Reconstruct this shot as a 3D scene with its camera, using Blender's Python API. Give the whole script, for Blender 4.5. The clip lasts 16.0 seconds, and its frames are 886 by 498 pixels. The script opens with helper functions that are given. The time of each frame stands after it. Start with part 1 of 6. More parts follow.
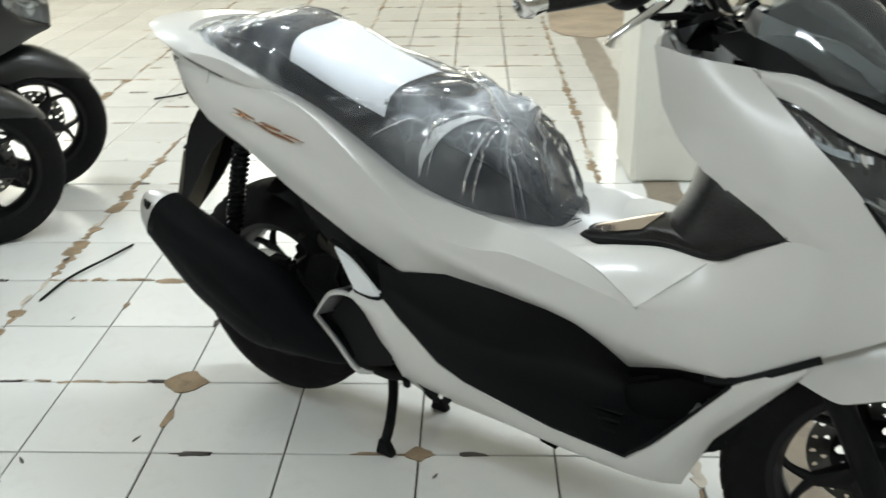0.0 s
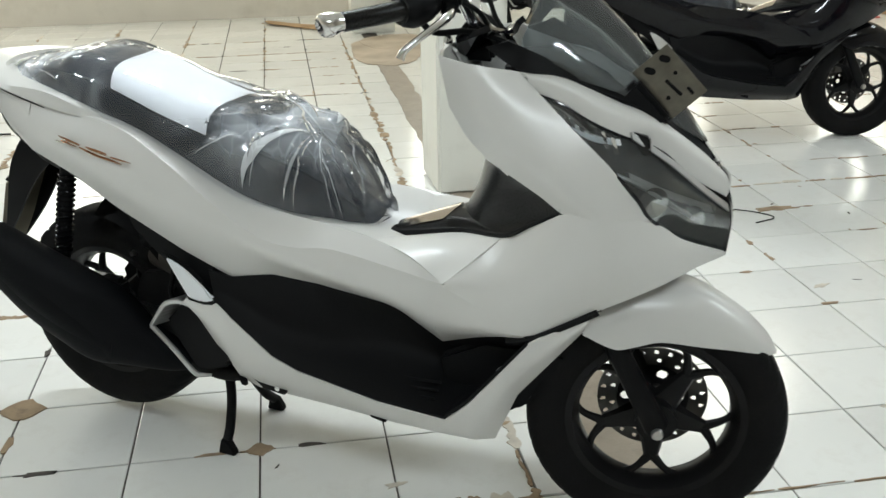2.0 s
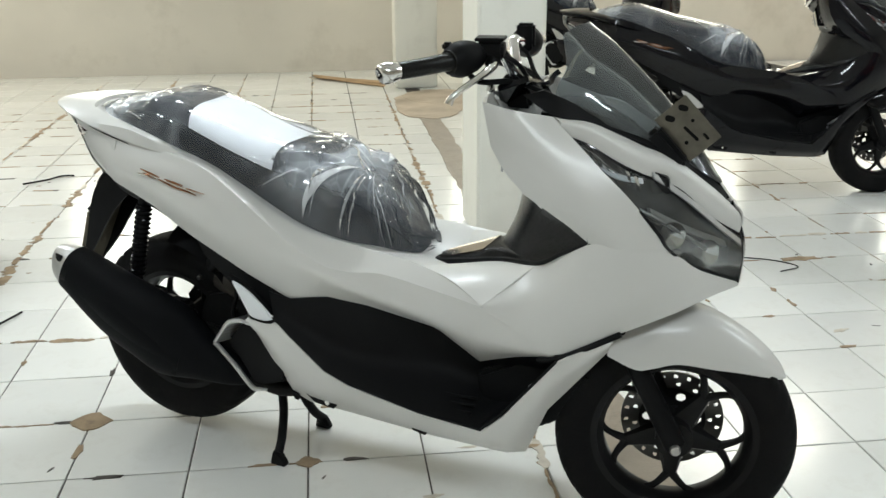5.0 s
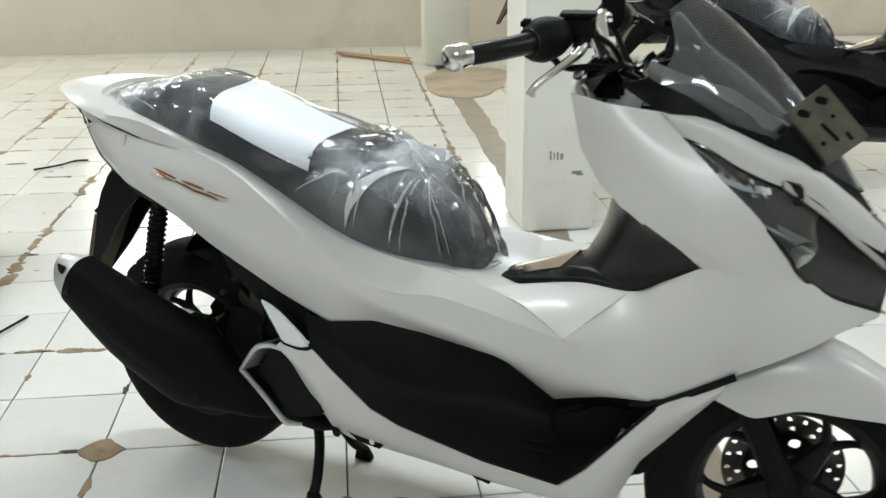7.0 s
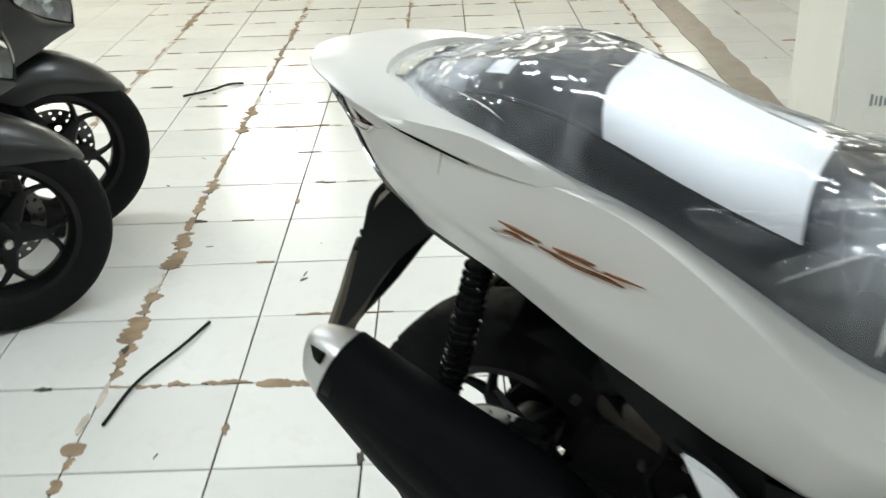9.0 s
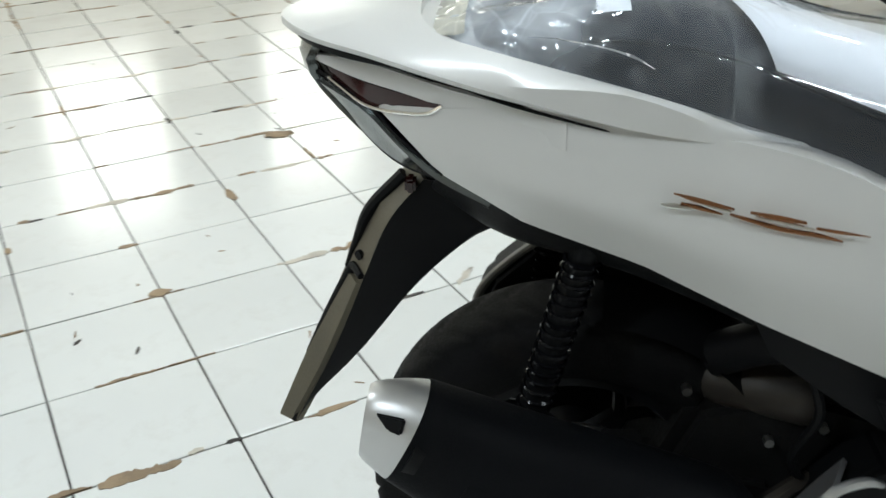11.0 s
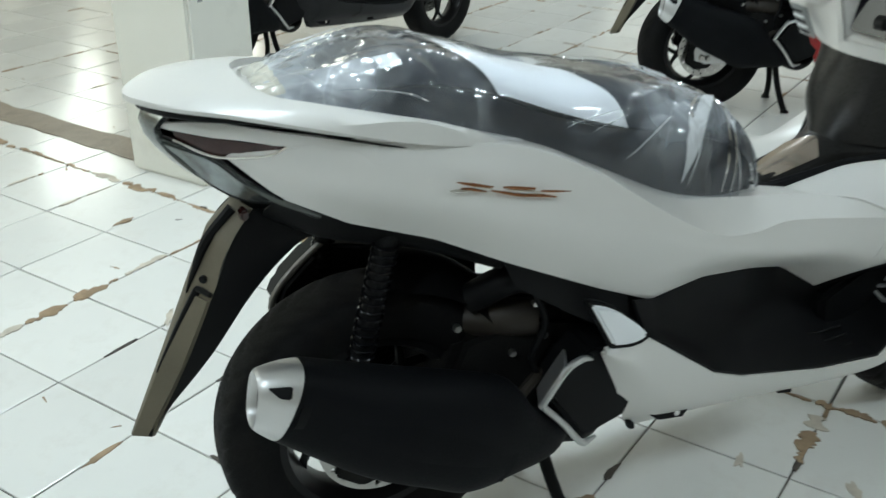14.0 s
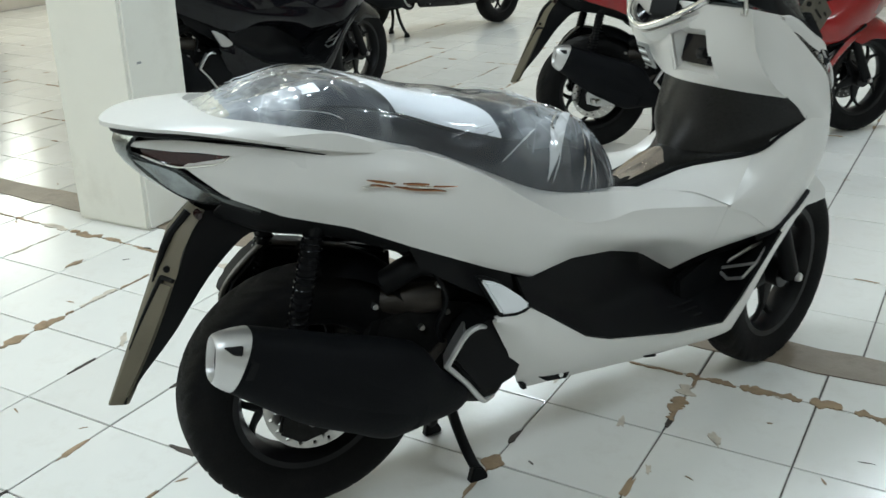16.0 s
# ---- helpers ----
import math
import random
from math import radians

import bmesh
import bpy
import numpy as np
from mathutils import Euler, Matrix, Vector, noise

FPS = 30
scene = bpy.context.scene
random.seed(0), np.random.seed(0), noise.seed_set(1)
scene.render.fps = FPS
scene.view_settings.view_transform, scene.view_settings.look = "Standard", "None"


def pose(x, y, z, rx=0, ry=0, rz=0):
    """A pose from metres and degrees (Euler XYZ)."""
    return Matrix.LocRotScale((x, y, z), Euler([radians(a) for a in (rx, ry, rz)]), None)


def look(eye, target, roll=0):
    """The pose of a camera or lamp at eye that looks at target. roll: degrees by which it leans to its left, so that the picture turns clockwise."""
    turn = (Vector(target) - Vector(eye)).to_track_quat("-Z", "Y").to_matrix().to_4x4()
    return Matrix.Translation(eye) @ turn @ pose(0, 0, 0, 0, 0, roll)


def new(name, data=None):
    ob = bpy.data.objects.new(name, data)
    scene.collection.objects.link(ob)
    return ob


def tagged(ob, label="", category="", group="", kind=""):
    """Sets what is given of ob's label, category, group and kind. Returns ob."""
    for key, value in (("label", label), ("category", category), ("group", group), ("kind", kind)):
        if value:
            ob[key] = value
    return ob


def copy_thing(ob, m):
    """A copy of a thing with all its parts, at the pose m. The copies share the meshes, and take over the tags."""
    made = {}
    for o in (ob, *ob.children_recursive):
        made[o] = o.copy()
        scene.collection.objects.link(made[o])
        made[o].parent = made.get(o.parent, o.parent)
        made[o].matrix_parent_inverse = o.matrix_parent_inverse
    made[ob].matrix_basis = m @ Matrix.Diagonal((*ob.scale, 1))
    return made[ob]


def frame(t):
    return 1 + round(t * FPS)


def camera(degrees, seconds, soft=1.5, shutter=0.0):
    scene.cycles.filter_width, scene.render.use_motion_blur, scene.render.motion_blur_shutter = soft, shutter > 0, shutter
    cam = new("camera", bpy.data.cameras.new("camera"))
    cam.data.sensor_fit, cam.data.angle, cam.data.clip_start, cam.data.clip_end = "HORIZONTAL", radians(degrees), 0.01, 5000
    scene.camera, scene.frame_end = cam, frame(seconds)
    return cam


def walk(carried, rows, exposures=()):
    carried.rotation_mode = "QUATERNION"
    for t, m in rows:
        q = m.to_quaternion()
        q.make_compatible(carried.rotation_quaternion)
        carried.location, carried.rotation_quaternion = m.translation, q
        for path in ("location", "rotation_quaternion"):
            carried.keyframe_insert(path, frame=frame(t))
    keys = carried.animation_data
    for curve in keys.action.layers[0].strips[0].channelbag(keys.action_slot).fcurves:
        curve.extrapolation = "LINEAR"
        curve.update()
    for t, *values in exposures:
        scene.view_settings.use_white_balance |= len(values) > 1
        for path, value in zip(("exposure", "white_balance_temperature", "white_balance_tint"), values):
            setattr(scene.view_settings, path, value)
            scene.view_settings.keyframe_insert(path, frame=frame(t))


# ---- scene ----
cam = camera(48.7, 16.0, 1.5, 0.5)
PATH = [
    (0, (0.127, -1.804, 1.275), (0.059, 0.031, 0.482), -0.8),
    (0.5, (0.097, -1.888, 1.273), (0.199, -0.037, 0.524), -1.8),
    (1, (0.11, -1.897, 1.271), (0.314, -0.05, 0.53), -1.1),
    (1.5, (0.128, -1.93, 1.261), (0.406, -0.093, 0.52), -0.8),
    (2, (0.12, -2.029, 1.289), (0.416, -0.193, 0.553), -1.0),
    (2.5, (0.117, -2.176, 1.322), (0.438, -0.323, 0.64), -0.5),
    (3, (0.103, -2.245, 1.321), (0.419, -0.377, 0.682), -1.1),
    (3.5, (0.083, -2.245, 1.31), (0.403, -0.373, 0.682), -1.1),
    (6, (0.076, -2.217, 1.303), (0.26, -0.328, 0.672), 0.0),
    (6.5, (0.067, -2.088, 1.289), (0.255, -0.202, 0.65), 0.1),
    (7, (0.028, -1.877, 1.271), (0.219, -0.004, 0.596), -0.6),
    (7.5, (0.008, -1.676, 1.238), (0.138, 0.177, 0.495), -0.6),
    (8, (-0.005, -1.412, 1.229), (-0.029, 0.427, 0.442), 0.2),
    (8.5, (-0.2, -1.239, 1.235), (-0.298, 0.586, 0.424), -0.2),
    (8.7, (-0.291, -1.116, 1.247), (-0.365, 0.684, 0.379), -1.0),
    (10.8, (-0.854, -0.577, 1.148), (-0.174, 1.06, 0.221), -1.5),
    (11, (-0.902, -0.555, 1.15), (-0.108, 1.019, 0.207), -1.9),
    (11.5, (-0.972, -0.465, 1.146), (-0.039, 1.022, 0.193), -1.2),
    (12, (-1.016, -0.354, 1.144), (0.026, 1.055, 0.184), -1.7),
    (12.5, (-1.101, -0.336, 1.156), (0.037, 0.993, 0.192), -1.5),
    (13, (-1.208, -0.382, 1.191), (0.064, 0.821, 0.227), -1.0),
    (13.5, (-1.281, -0.466, 1.228), (0.116, 0.606, 0.285), 0.0),
    (14, (-1.374, -0.605, 1.264), (0.112, 0.405, 0.392), -0.1),
    (14.5, (-1.451, -0.702, 1.288), (0.073, 0.307, 0.481), -0.1),
    (15, (-1.51, -0.75, 1.291), (0.047, 0.243, 0.529), -0.6),
    (15.5, (-1.619, -0.793, 1.277), (-0.034, 0.157, 0.517), -0.6),
    (16, (-1.684, -0.847, 1.295), (-0.079, 0.074, 0.541), -1.1),
]
walk(cam, [(t, look(eye, target, roll)) for t, eye, target, roll in PATH],
     exposures=[(0.0, 0.19, 6150, 7), (8.7, 0.19, 6150, 7), (11.0, 0.0, 5930, 7), (12.8, 0.0, 5930, 6), (14.0, 0.0, 5780, 2), (15.0, 0.0, 5820, 3), (16.0, 0.04, 5870, 4)])

# ---- light: daylight through the windows of the far wall, assumed ceiling tubes inside ----
world = bpy.data.worlds.new("world")
scene.world = world
world.use_nodes = True
wn = world.node_tree.nodes
sky = wn.new("ShaderNodeTexSky")
sky.sky_type, sky.sun_disc, sky.sun_elevation, sky.sun_rotation = "NISHITA", False, radians(40), radians(20)
world.node_tree.links.new(sky.outputs[0], wn["Background"].inputs[0])
wn["Background"].inputs[1].default_value = 0.10

CEIL, WALL_N, WALL_S, WALL_W, WALL_E = 3.1, 7.15, -7.2, -5.4, 7.6


def area_lamp(name, m, sx, sy, watts, colour):
    d = bpy.data.lights.new(name, "AREA")
    d.shape, d.size, d.size_y, d.energy, d.color = "RECTANGLE", sx, sy, watts, colour
    ob = new(name, d)
    ob.matrix_world = m
    return ob


# assumed lamps, set where their floor glare stays hidden; the far two are warm
TUBE_W = 34
TUBES = [(-2.8, -0.4), (0.9, -3.0), (4.2, -0.8), (-2.4, 2.6), (0.4, 1.1), (5.6, 2.6), (-4.4, 4.6), (3.6, 4.9)]
for tx, ty in TUBES:
    area_lamp("assumed_tube_light", pose(tx, ty, CEIL - 0.14, 0, 0, 0), 1.25, 0.16, TUBE_W if ty < 4 else TUBE_W * 1.1, (0.96, 1.0, 1.0) if ty < 4 else (1.0, 0.92, 0.77))
WINDOWS = [-4.1, -1.9, 0.05, 1.75, 3.9, 6.0]
for wx in WINDOWS:
    area_lamp("window_daylight", pose(wx, WALL_N - 0.02, 1.75, -90, 0, 0), 0.84, 1.3, 16, (1.0, 0.94, 0.76))


# ---- materials ----
def material(name, base, rough=0.5, metal=0.0, coat=0.0, vary=0.12, scale=6.0, bump=0.05, fine=160.0, stain=None, amount=0.0, stain_scale=2.0, spec=0.5):
    """Two scales of variation: broad cloudy tone and fine grain, with optional stains."""
    m = bpy.data.materials.new(name)
    m.use_nodes = True
    nt = m.node_tree
    n, l = nt.nodes, nt.links
    b = n["Principled BSDF"]
    co = n.new("ShaderNodeTexCoord")
    big = n.new("ShaderNodeTexNoise")
    big.inputs["Scale"].default_value, big.inputs["Detail"].default_value = scale, 5
    small = n.new("ShaderNodeTexNoise")
    small.inputs["Scale"].default_value, small.inputs["Detail"].default_value = fine, 3
    l.new(co.outputs["Object"], big.inputs["Vector"])
    l.new(co.outputs["Object"], small.inputs["Vector"])
    ramp = n.new("ShaderNodeMapRange")
    ramp.inputs["From Min"].default_value, ramp.inputs["From Max"].default_value = 0.3, 0.7
    ramp.inputs["To Min"].default_value, ramp.inputs["To Max"].default_value = 1 - vary, 1 + vary
    l.new(big.outputs["Fac"], ramp.inputs["Value"])
    mul = n.new("ShaderNodeVectorMath")
    mul.operation = "SCALE"
    mul.inputs[0].default_value = base
    l.new(ramp.outputs[0], mul.inputs["Scale"])
    colour = mul.outputs[0]
    if stain:
        st = n.new("ShaderNodeTexNoise")
        st.inputs["Scale"].default_value, st.inputs["Detail"].default_value, st.inputs["Roughness"].default_value = stain_scale, 8, 0.7
        l.new(co.outputs["Object"], st.inputs["Vector"])
        sr = n.new("ShaderNodeMapRange")
        sr.inputs["From Min"].default_value, sr.inputs["From Max"].default_value = 0.52, 0.75
        sr.inputs["To Max"].default_value = amount
        l.new(st.outputs["Fac"], sr.inputs["Value"])
        mix = n.new("ShaderNodeMix")
        mix.data_type = "RGBA"
        l.new(sr.outputs[0], mix.inputs["Factor"])
        l.new(colour, mix.inputs[6])
        mix.inputs[7].default_value = (*stain, 1)
        colour = mix.outputs[2]
    l.new(colour, b.inputs["Base Color"])
    rr = n.new("ShaderNodeMapRange")
    rr.inputs["To Min"].default_value, rr.inputs["To Max"].default_value = max(rough * 0.75, 0.02), min(rough * 1.3, 1)
    l.new(small.outputs["Fac"], rr.inputs["Value"])
    l.new(rr.outputs[0], b.inputs["Roughness"])
    b.inputs["Metallic"].default_value = metal
    b.inputs["Coat Weight"].default_value = coat
    b.inputs["Coat Roughness"].default_value = 0.15
    b.inputs["Specular IOR Level"].default_value = spec
    if bump:
        bp = n.new("ShaderNodeBump")
        bp.inputs["Strength"].default_value, bp.inputs["Distance"].default_value = bump, 0.002
        l.new(small.outputs["Fac"], bp.inputs["Height"])
        l.new(bp.outputs[0], b.inputs["Normal"])
    return m


def clear_material(name, tint, opacity, rough=0.05, wrinkle=0.0, wscale=30.0):
    """Thin clear film or lens: see-through, tinted, with a gloss that grows at grazing angles."""
    m = bpy.data.materials.new(name)
    m.use_nodes = True
    n, l = m.node_tree.nodes, m.node_tree.links
    out = n["Material Output"]
    n.remove(n["Principled BSDF"])
    tr = n.new("ShaderNodeBsdfTransparent")
    tr.inputs[0].default_value = (*tint, 1)
    df = n.new("ShaderNodeBsdfDiffuse")
    df.inputs[0].default_value = (0.75, 0.77, 0.78, 1) if wrinkle else (*tint, 1)
    a = n.new("ShaderNodeMixShader")
    a.inputs[0].default_value = opacity
    l.new(tr.outputs[0], a.inputs[1])
    l.new(df.outputs[0], a.inputs[2])
    gl = n.new("ShaderNodeBsdfGlossy")
    gl.inputs["Roughness"].default_value = rough
    fr = n.new("ShaderNodeFresnel")
    fr.inputs["IOR"].default_value = 1.5
    g = n.new("ShaderNodeMixShader")
    l.new(fr.outputs[0], g.inputs[0])
    l.new(a.outputs[0], g.inputs[1])
    l.new(gl.outputs[0], g.inputs[2])
    l.new(g.outputs[0], out.inputs["Surface"])
    if wrinkle:
        co = n.new("ShaderNodeTexCoord")
        w = n.new("ShaderNodeTexNoise")
        w.inputs["Scale"].default_value, w.inputs["Detail"].default_value, w.inputs["Distortion"].default_value = wscale, 4, 1.2
        l.new(co.outputs["Object"], w.inputs["Vector"])
        bp = n.new("ShaderNodeBump")
        bp.inputs["Strength"].default_value, bp.inputs["Distance"].default_value = wrinkle, 0.01
        l.new(w.outputs["Fac"], bp.inputs["Height"])
        l.new(bp.outputs[0], gl.inputs["Normal"])
        l.new(bp.outputs[0], fr.inputs["Normal"])
    return m


def film_material(name, tint, haze, veil, crease):
    """Crumpled clear wrapping: see-through, flat crinkle facets that glint, whitish crease lines, and glare painted
    white on the hump.
    """
    m = bpy.data.materials.new(name)
    m.use_nodes = True
    n, l = m.node_tree.nodes, m.node_tree.links
    out = n["Material Output"]
    n.remove(n["Principled BSDF"])
    co = n.new("ShaderNodeTexCoord")
    warp = n.new("ShaderNodeTexNoise")
    warp.inputs["Scale"].default_value, warp.inputs["Detail"].default_value = 9, 2
    l.new(co.outputs["Object"], warp.inputs["Vector"])
    add = n.new("ShaderNodeVectorMath")
    add.operation = "MULTIPLY_ADD"
    add.inputs[1].default_value = (0.010, 0.010, 0.010)
    l.new(warp.outputs["Color"], add.inputs[0])
    l.new(co.outputs["Object"], add.inputs[2])
    stretch = n.new("ShaderNodeMapping")
    stretch.inputs["Rotation"].default_value = (0.2, 0.75, 0.3)
    stretch.inputs["Scale"].default_value = (1.0, 0.7, 0.20)
    l.new(add.outputs[0], stretch.inputs["Vector"])

    def cells(scale, feature):
        v = n.new("ShaderNodeTexVoronoi")
        v.feature = feature
        v.inputs["Scale"].default_value = scale
        l.new(stretch.outputs[0], v.inputs["Vector"])
        return v.outputs["Distance"]

    def remap(src, a, c, lo, hi):
        r = n.new("ShaderNodeMapRange")
        for key, val in (("From Min", a), ("From Max", c), ("To Min", lo), ("To Max", hi)):
            r.inputs[key].default_value = val
        l.new(src, r.inputs["Value"])
        return r.outputs[0]

    def maths(op, x, y):
        q = n.new("ShaderNodeMath")
        q.operation = op
        for k, v in enumerate((x, y)):
            if isinstance(v, (int, float)):
                q.inputs[k].default_value = v
            else:
                l.new(v, q.inputs[k])
        return q.outputs[0]

    big, fine = cells(6, "DISTANCE_TO_EDGE"), cells(24, "DISTANCE_TO_EDGE")
    where = n.new("ShaderNodeTexNoise")
    where.inputs["Scale"].default_value, where.inputs["Detail"].default_value = 7, 3
    l.new(co.outputs["Object"], where.inputs["Vector"])
    # the film lies taut over the middle of the seat and crinkles at both ends
    apart = n.new("ShaderNodeSeparateXYZ")
    l.new(co.outputs["Object"], apart.inputs[0])
    slack = maths("MAXIMUM", remap(apart.outputs[0], 0.16, 0.24, 1.0, 0.12), remap(apart.outputs[0], 0.42, 0.52, 0.12, 1.3))
    sparse = maths("MULTIPLY", remap(where.outputs["Fac"], 0.44, 0.62, 0.0, 1.0), slack)
    lines = maths("MULTIPLY", remap(big, 0.0, 0.018, 1.0, 0.0), sparse)
    small = maths("MULTIPLY", remap(fine, 0.0, 0.05, 0.35, 0.0), sparse)
    haze_tex = n.new("ShaderNodeTexNoise")
    haze_tex.inputs["Scale"].default_value, haze_tex.inputs["Detail"].default_value, haze_tex.inputs["Distortion"].default_value = 5, 3, 0.6
    l.new(co.outputs["Object"], haze_tex.inputs["Vector"])
    cloud = remap(haze_tex.outputs["Fac"], 0.36, 0.68, veil * 0.5, veil * 1.9)
    bunched = maths("MULTIPLY", remap(apart.outputs[0], 0.02, 0.20, 0.60, 0.0), remap(where.outputs["Fac"], 0.42, 0.60, 0.12, 1.0))
    # white veil by height: reflected glare on the front hump, put into the colour
    hump = maths("MULTIPLY", maths("MULTIPLY", remap(apart.outputs[2], 0.70, 0.81, 0.03, 0.55), remap(apart.outputs[0], 0.44, 0.50, 0.0, 1.0)), remap(where.outputs["Fac"], 0.46, 0.56, 0.02, 1.0))
    amount = maths("ADD", maths("ADD", maths("MULTIPLY", maths("MAXIMUM", lines, small), crease), cloud), maths("MAXIMUM", bunched, hump))
    ridged = n.new("ShaderNodeTexNoise")
    ridged.noise_type = "RIDGED_MULTIFRACTAL"
    ridged.inputs["Scale"].default_value, ridged.inputs["Detail"].default_value = 8, 2
    l.new(stretch.outputs[0], ridged.inputs["Vector"])
    height = maths("MULTIPLY", maths("ADD", maths("MULTIPLY", ridged.outputs["Fac"], 0.40), maths("ADD", maths("MULTIPLY", maths("MINIMUM", big, 0.16), 0.45), maths("MULTIPLY", maths("MINIMUM", fine, 0.2), 0.35))), slack)
    bp = n.new("ShaderNodeBump")
    bp.inputs["Strength"].default_value, bp.inputs["Distance"].default_value = 0.9, 0.030
    l.new(height, bp.inputs["Height"])
    tr = n.new("ShaderNodeBsdfTransparent")
    tr.inputs[0].default_value = (*tint, 1)
    df = n.new("ShaderNodeBsdfDiffuse")
    df.inputs[0].default_value = (*haze, 1)
    a = n.new("ShaderNodeMixShader")
    l.new(amount, a.inputs[0])
    l.new(tr.outputs[0], a.inputs[1])
    l.new(df.outputs[0], a.inputs[2])
    gl = n.new("ShaderNodeBsdfGlossy")
    gl.inputs["Roughness"].default_value = 0.06
    soft = n.new("ShaderNodeBsdfGlossy")
    soft.inputs["Roughness"].default_value = 0.32
    sheen = n.new("ShaderNodeMixShader")
    sheen.inputs[0].default_value = 0.15
    fr = n.new("ShaderNodeFresnel")
    fr.inputs["IOR"].default_value = 1.8
    for node in (gl, soft, fr):
        l.new(bp.outputs[0], node.inputs["Normal"])
    l.new(gl.outputs[0], sheen.inputs[1])
    l.new(soft.outputs[0], sheen.inputs[2])
    g = n.new("ShaderNodeMixShader")
    l.new(fr.outputs[0], g.inputs[0])
    l.new(a.outputs[0], g.inputs[1])
    l.new(sheen.outputs[0], g.inputs[2])
    l.new(g.outputs[0], out.inputs["Surface"])
    return m


def tile_material(name, far=False):
    m = material(name, (0.80, 0.80, 0.77), 0.17, vary=0.03, scale=3.0, bump=0.02, fine=60, stain=(0.50, 0.45, 0.38), amount=0.22, stain_scale=8.0)
    n, l = m.node_tree.nodes, m.node_tree.links
    b = n["Principled BSDF"]
    if far:
        rnd = n.new("ShaderNodeNewGeometry").outputs["Random Per Island"]
    else:
        rnd = n.new("ShaderNodeObjectInfo").outputs["Random"]
    src = b.inputs["Base Color"].links[0].from_socket
    mr = n.new("ShaderNodeMapRange")
    mr.inputs["To Min"].default_value, mr.inputs["To Max"].default_value = 0.93, 1.03
    l.new(rnd, mr.inputs["Value"])
    sc = n.new("ShaderNodeVectorMath")
    sc.operation = "SCALE"
    l.new(src, sc.inputs[0])
    l.new(mr.outputs[0], sc.inputs["Scale"])
    l.new(sc.outputs[0], b.inputs["Base Color"])
    return m


M_TILE, M_TILE_FAR = tile_material("glazed_tile"), tile_material("glazed_tile_joined", True)
M_GROUT = material("grout", (0.065, 0.056, 0.048), 0.9, vary=0.3, scale=9, bump=0.4)
M_MORTAR = material("mortar", (0.31, 0.225, 0.14), 0.9, vary=0.25, scale=14, bump=0.5, fine=220, stain=(0.16, 0.12, 0.09), amount=0.7, stain_scale=22)
M_CEMENT = material("cement", (0.26, 0.215, 0.165), 0.42, vary=0.22, scale=6, bump=0.5, fine=150, stain=(0.075, 0.062, 0.052), amount=0.8, stain_scale=6)
M_SMEAR = material("pale_mortar", (0.55, 0.50, 0.42), 0.8, vary=0.2, scale=16, bump=0.3)
M_PAD = material("rough_cement", (0.40, 0.33, 0.25), 0.6, vary=0.2, scale=4, bump=0.4, fine=150, stain=(0.26, 0.21, 0.16), amount=0.5, stain_scale=6)
M_WALL = material("painted_wall", (0.68, 0.64, 0.565), 0.7, vary=0.05, scale=1.3, bump=0.15, fine=90, stain=(0.42, 0.38, 0.31), amount=0.5, stain_scale=1.1)
M_PILLAR = material("pillar_paint", (0.78, 0.77, 0.70), 0.55, vary=0.04, scale=2, bump=0.12, fine=80, stain=(0.50, 0.47, 0.40), amount=0.35, stain_scale=3.2)
M_CEIL = material("ceiling_paint", (0.74, 0.73, 0.70), 0.8, vary=0.05, scale=1.5, bump=0.1)
M_FRAME = material("window_paint", (0.55, 0.54, 0.50), 0.5, vary=0.08, scale=8, bump=0.1)
M_CARD = material("cardboard", (0.36, 0.24, 0.13), 0.85, vary=0.15, scale=7, bump=0.2, stain=(0.20, 0.13, 0.07), amount=0.5)
M_REDPAINT = material("red_paint_metal", (0.45, 0.06, 0.04), 0.45, vary=0.1, scale=8)

M_WHITE = material("pearl_white_paint", (0.71, 0.70, 0.675), 0.36, coat=0.4, vary=0.02, scale=3, bump=0.0)
M_WHITE.node_tree.nodes["Principled BSDF"].inputs["Coat Roughness"].default_value = 0.2
M_GLOSSBLACK = material("gloss_black_paint", (0.006, 0.006, 0.008), 0.08, coat=0.0, vary=0.1, scale=4, bump=0.0, spec=0.30)
M_REDBODY = material("gloss_red_paint", (0.27, 0.012, 0.012), 0.2, coat=0.3, vary=0.08, scale=4, bump=0.0)
M_GREYBODY = material("matte_dark_paint", (0.014, 0.015, 0.015), 0.34, coat=0.2, vary=0.1, scale=4, bump=0.0)
M_PLASTIC = material("black_plastic", (0.0055, 0.0057, 0.0062), 0.5, vary=0.15, scale=7, bump=0.10, fine=420, spec=0.13)
M_SPRING = material("spring_lacquer", (0.005, 0.005, 0.006), 0.12, vary=0.1, scale=7, bump=0.0, spec=0.14)
M_LIDPLATE = material("bronze_tinted_metal", (0.44, 0.385, 0.34), 0.2, metal=1.0, vary=0.15, scale=9, bump=0.0)
M_TUNNEL = material("dark_grain_plastic", (0.0105, 0.0105, 0.010), 0.28, vary=0.15, scale=7, bump=0.12, fine=500, spec=0.22)
M_PLATE = material("dusty_plastic", (0.115, 0.100, 0.068), 0.6, vary=0.12, scale=9, bump=0.15, fine=300)
M_RUBBER = material("tyre_rubber", (0.0075, 0.0075, 0.0077), 0.7, vary=0.2, scale=14, bump=0.25, fine=260, stain=(0.03, 0.025, 0.02), amount=0.3, stain_scale=9, spec=0.12)
M_RIM = material("black_rim", (0.009, 0.009, 0.0095), 0.35, vary=0.15, scale=12, bump=0.05, spec=0.18)
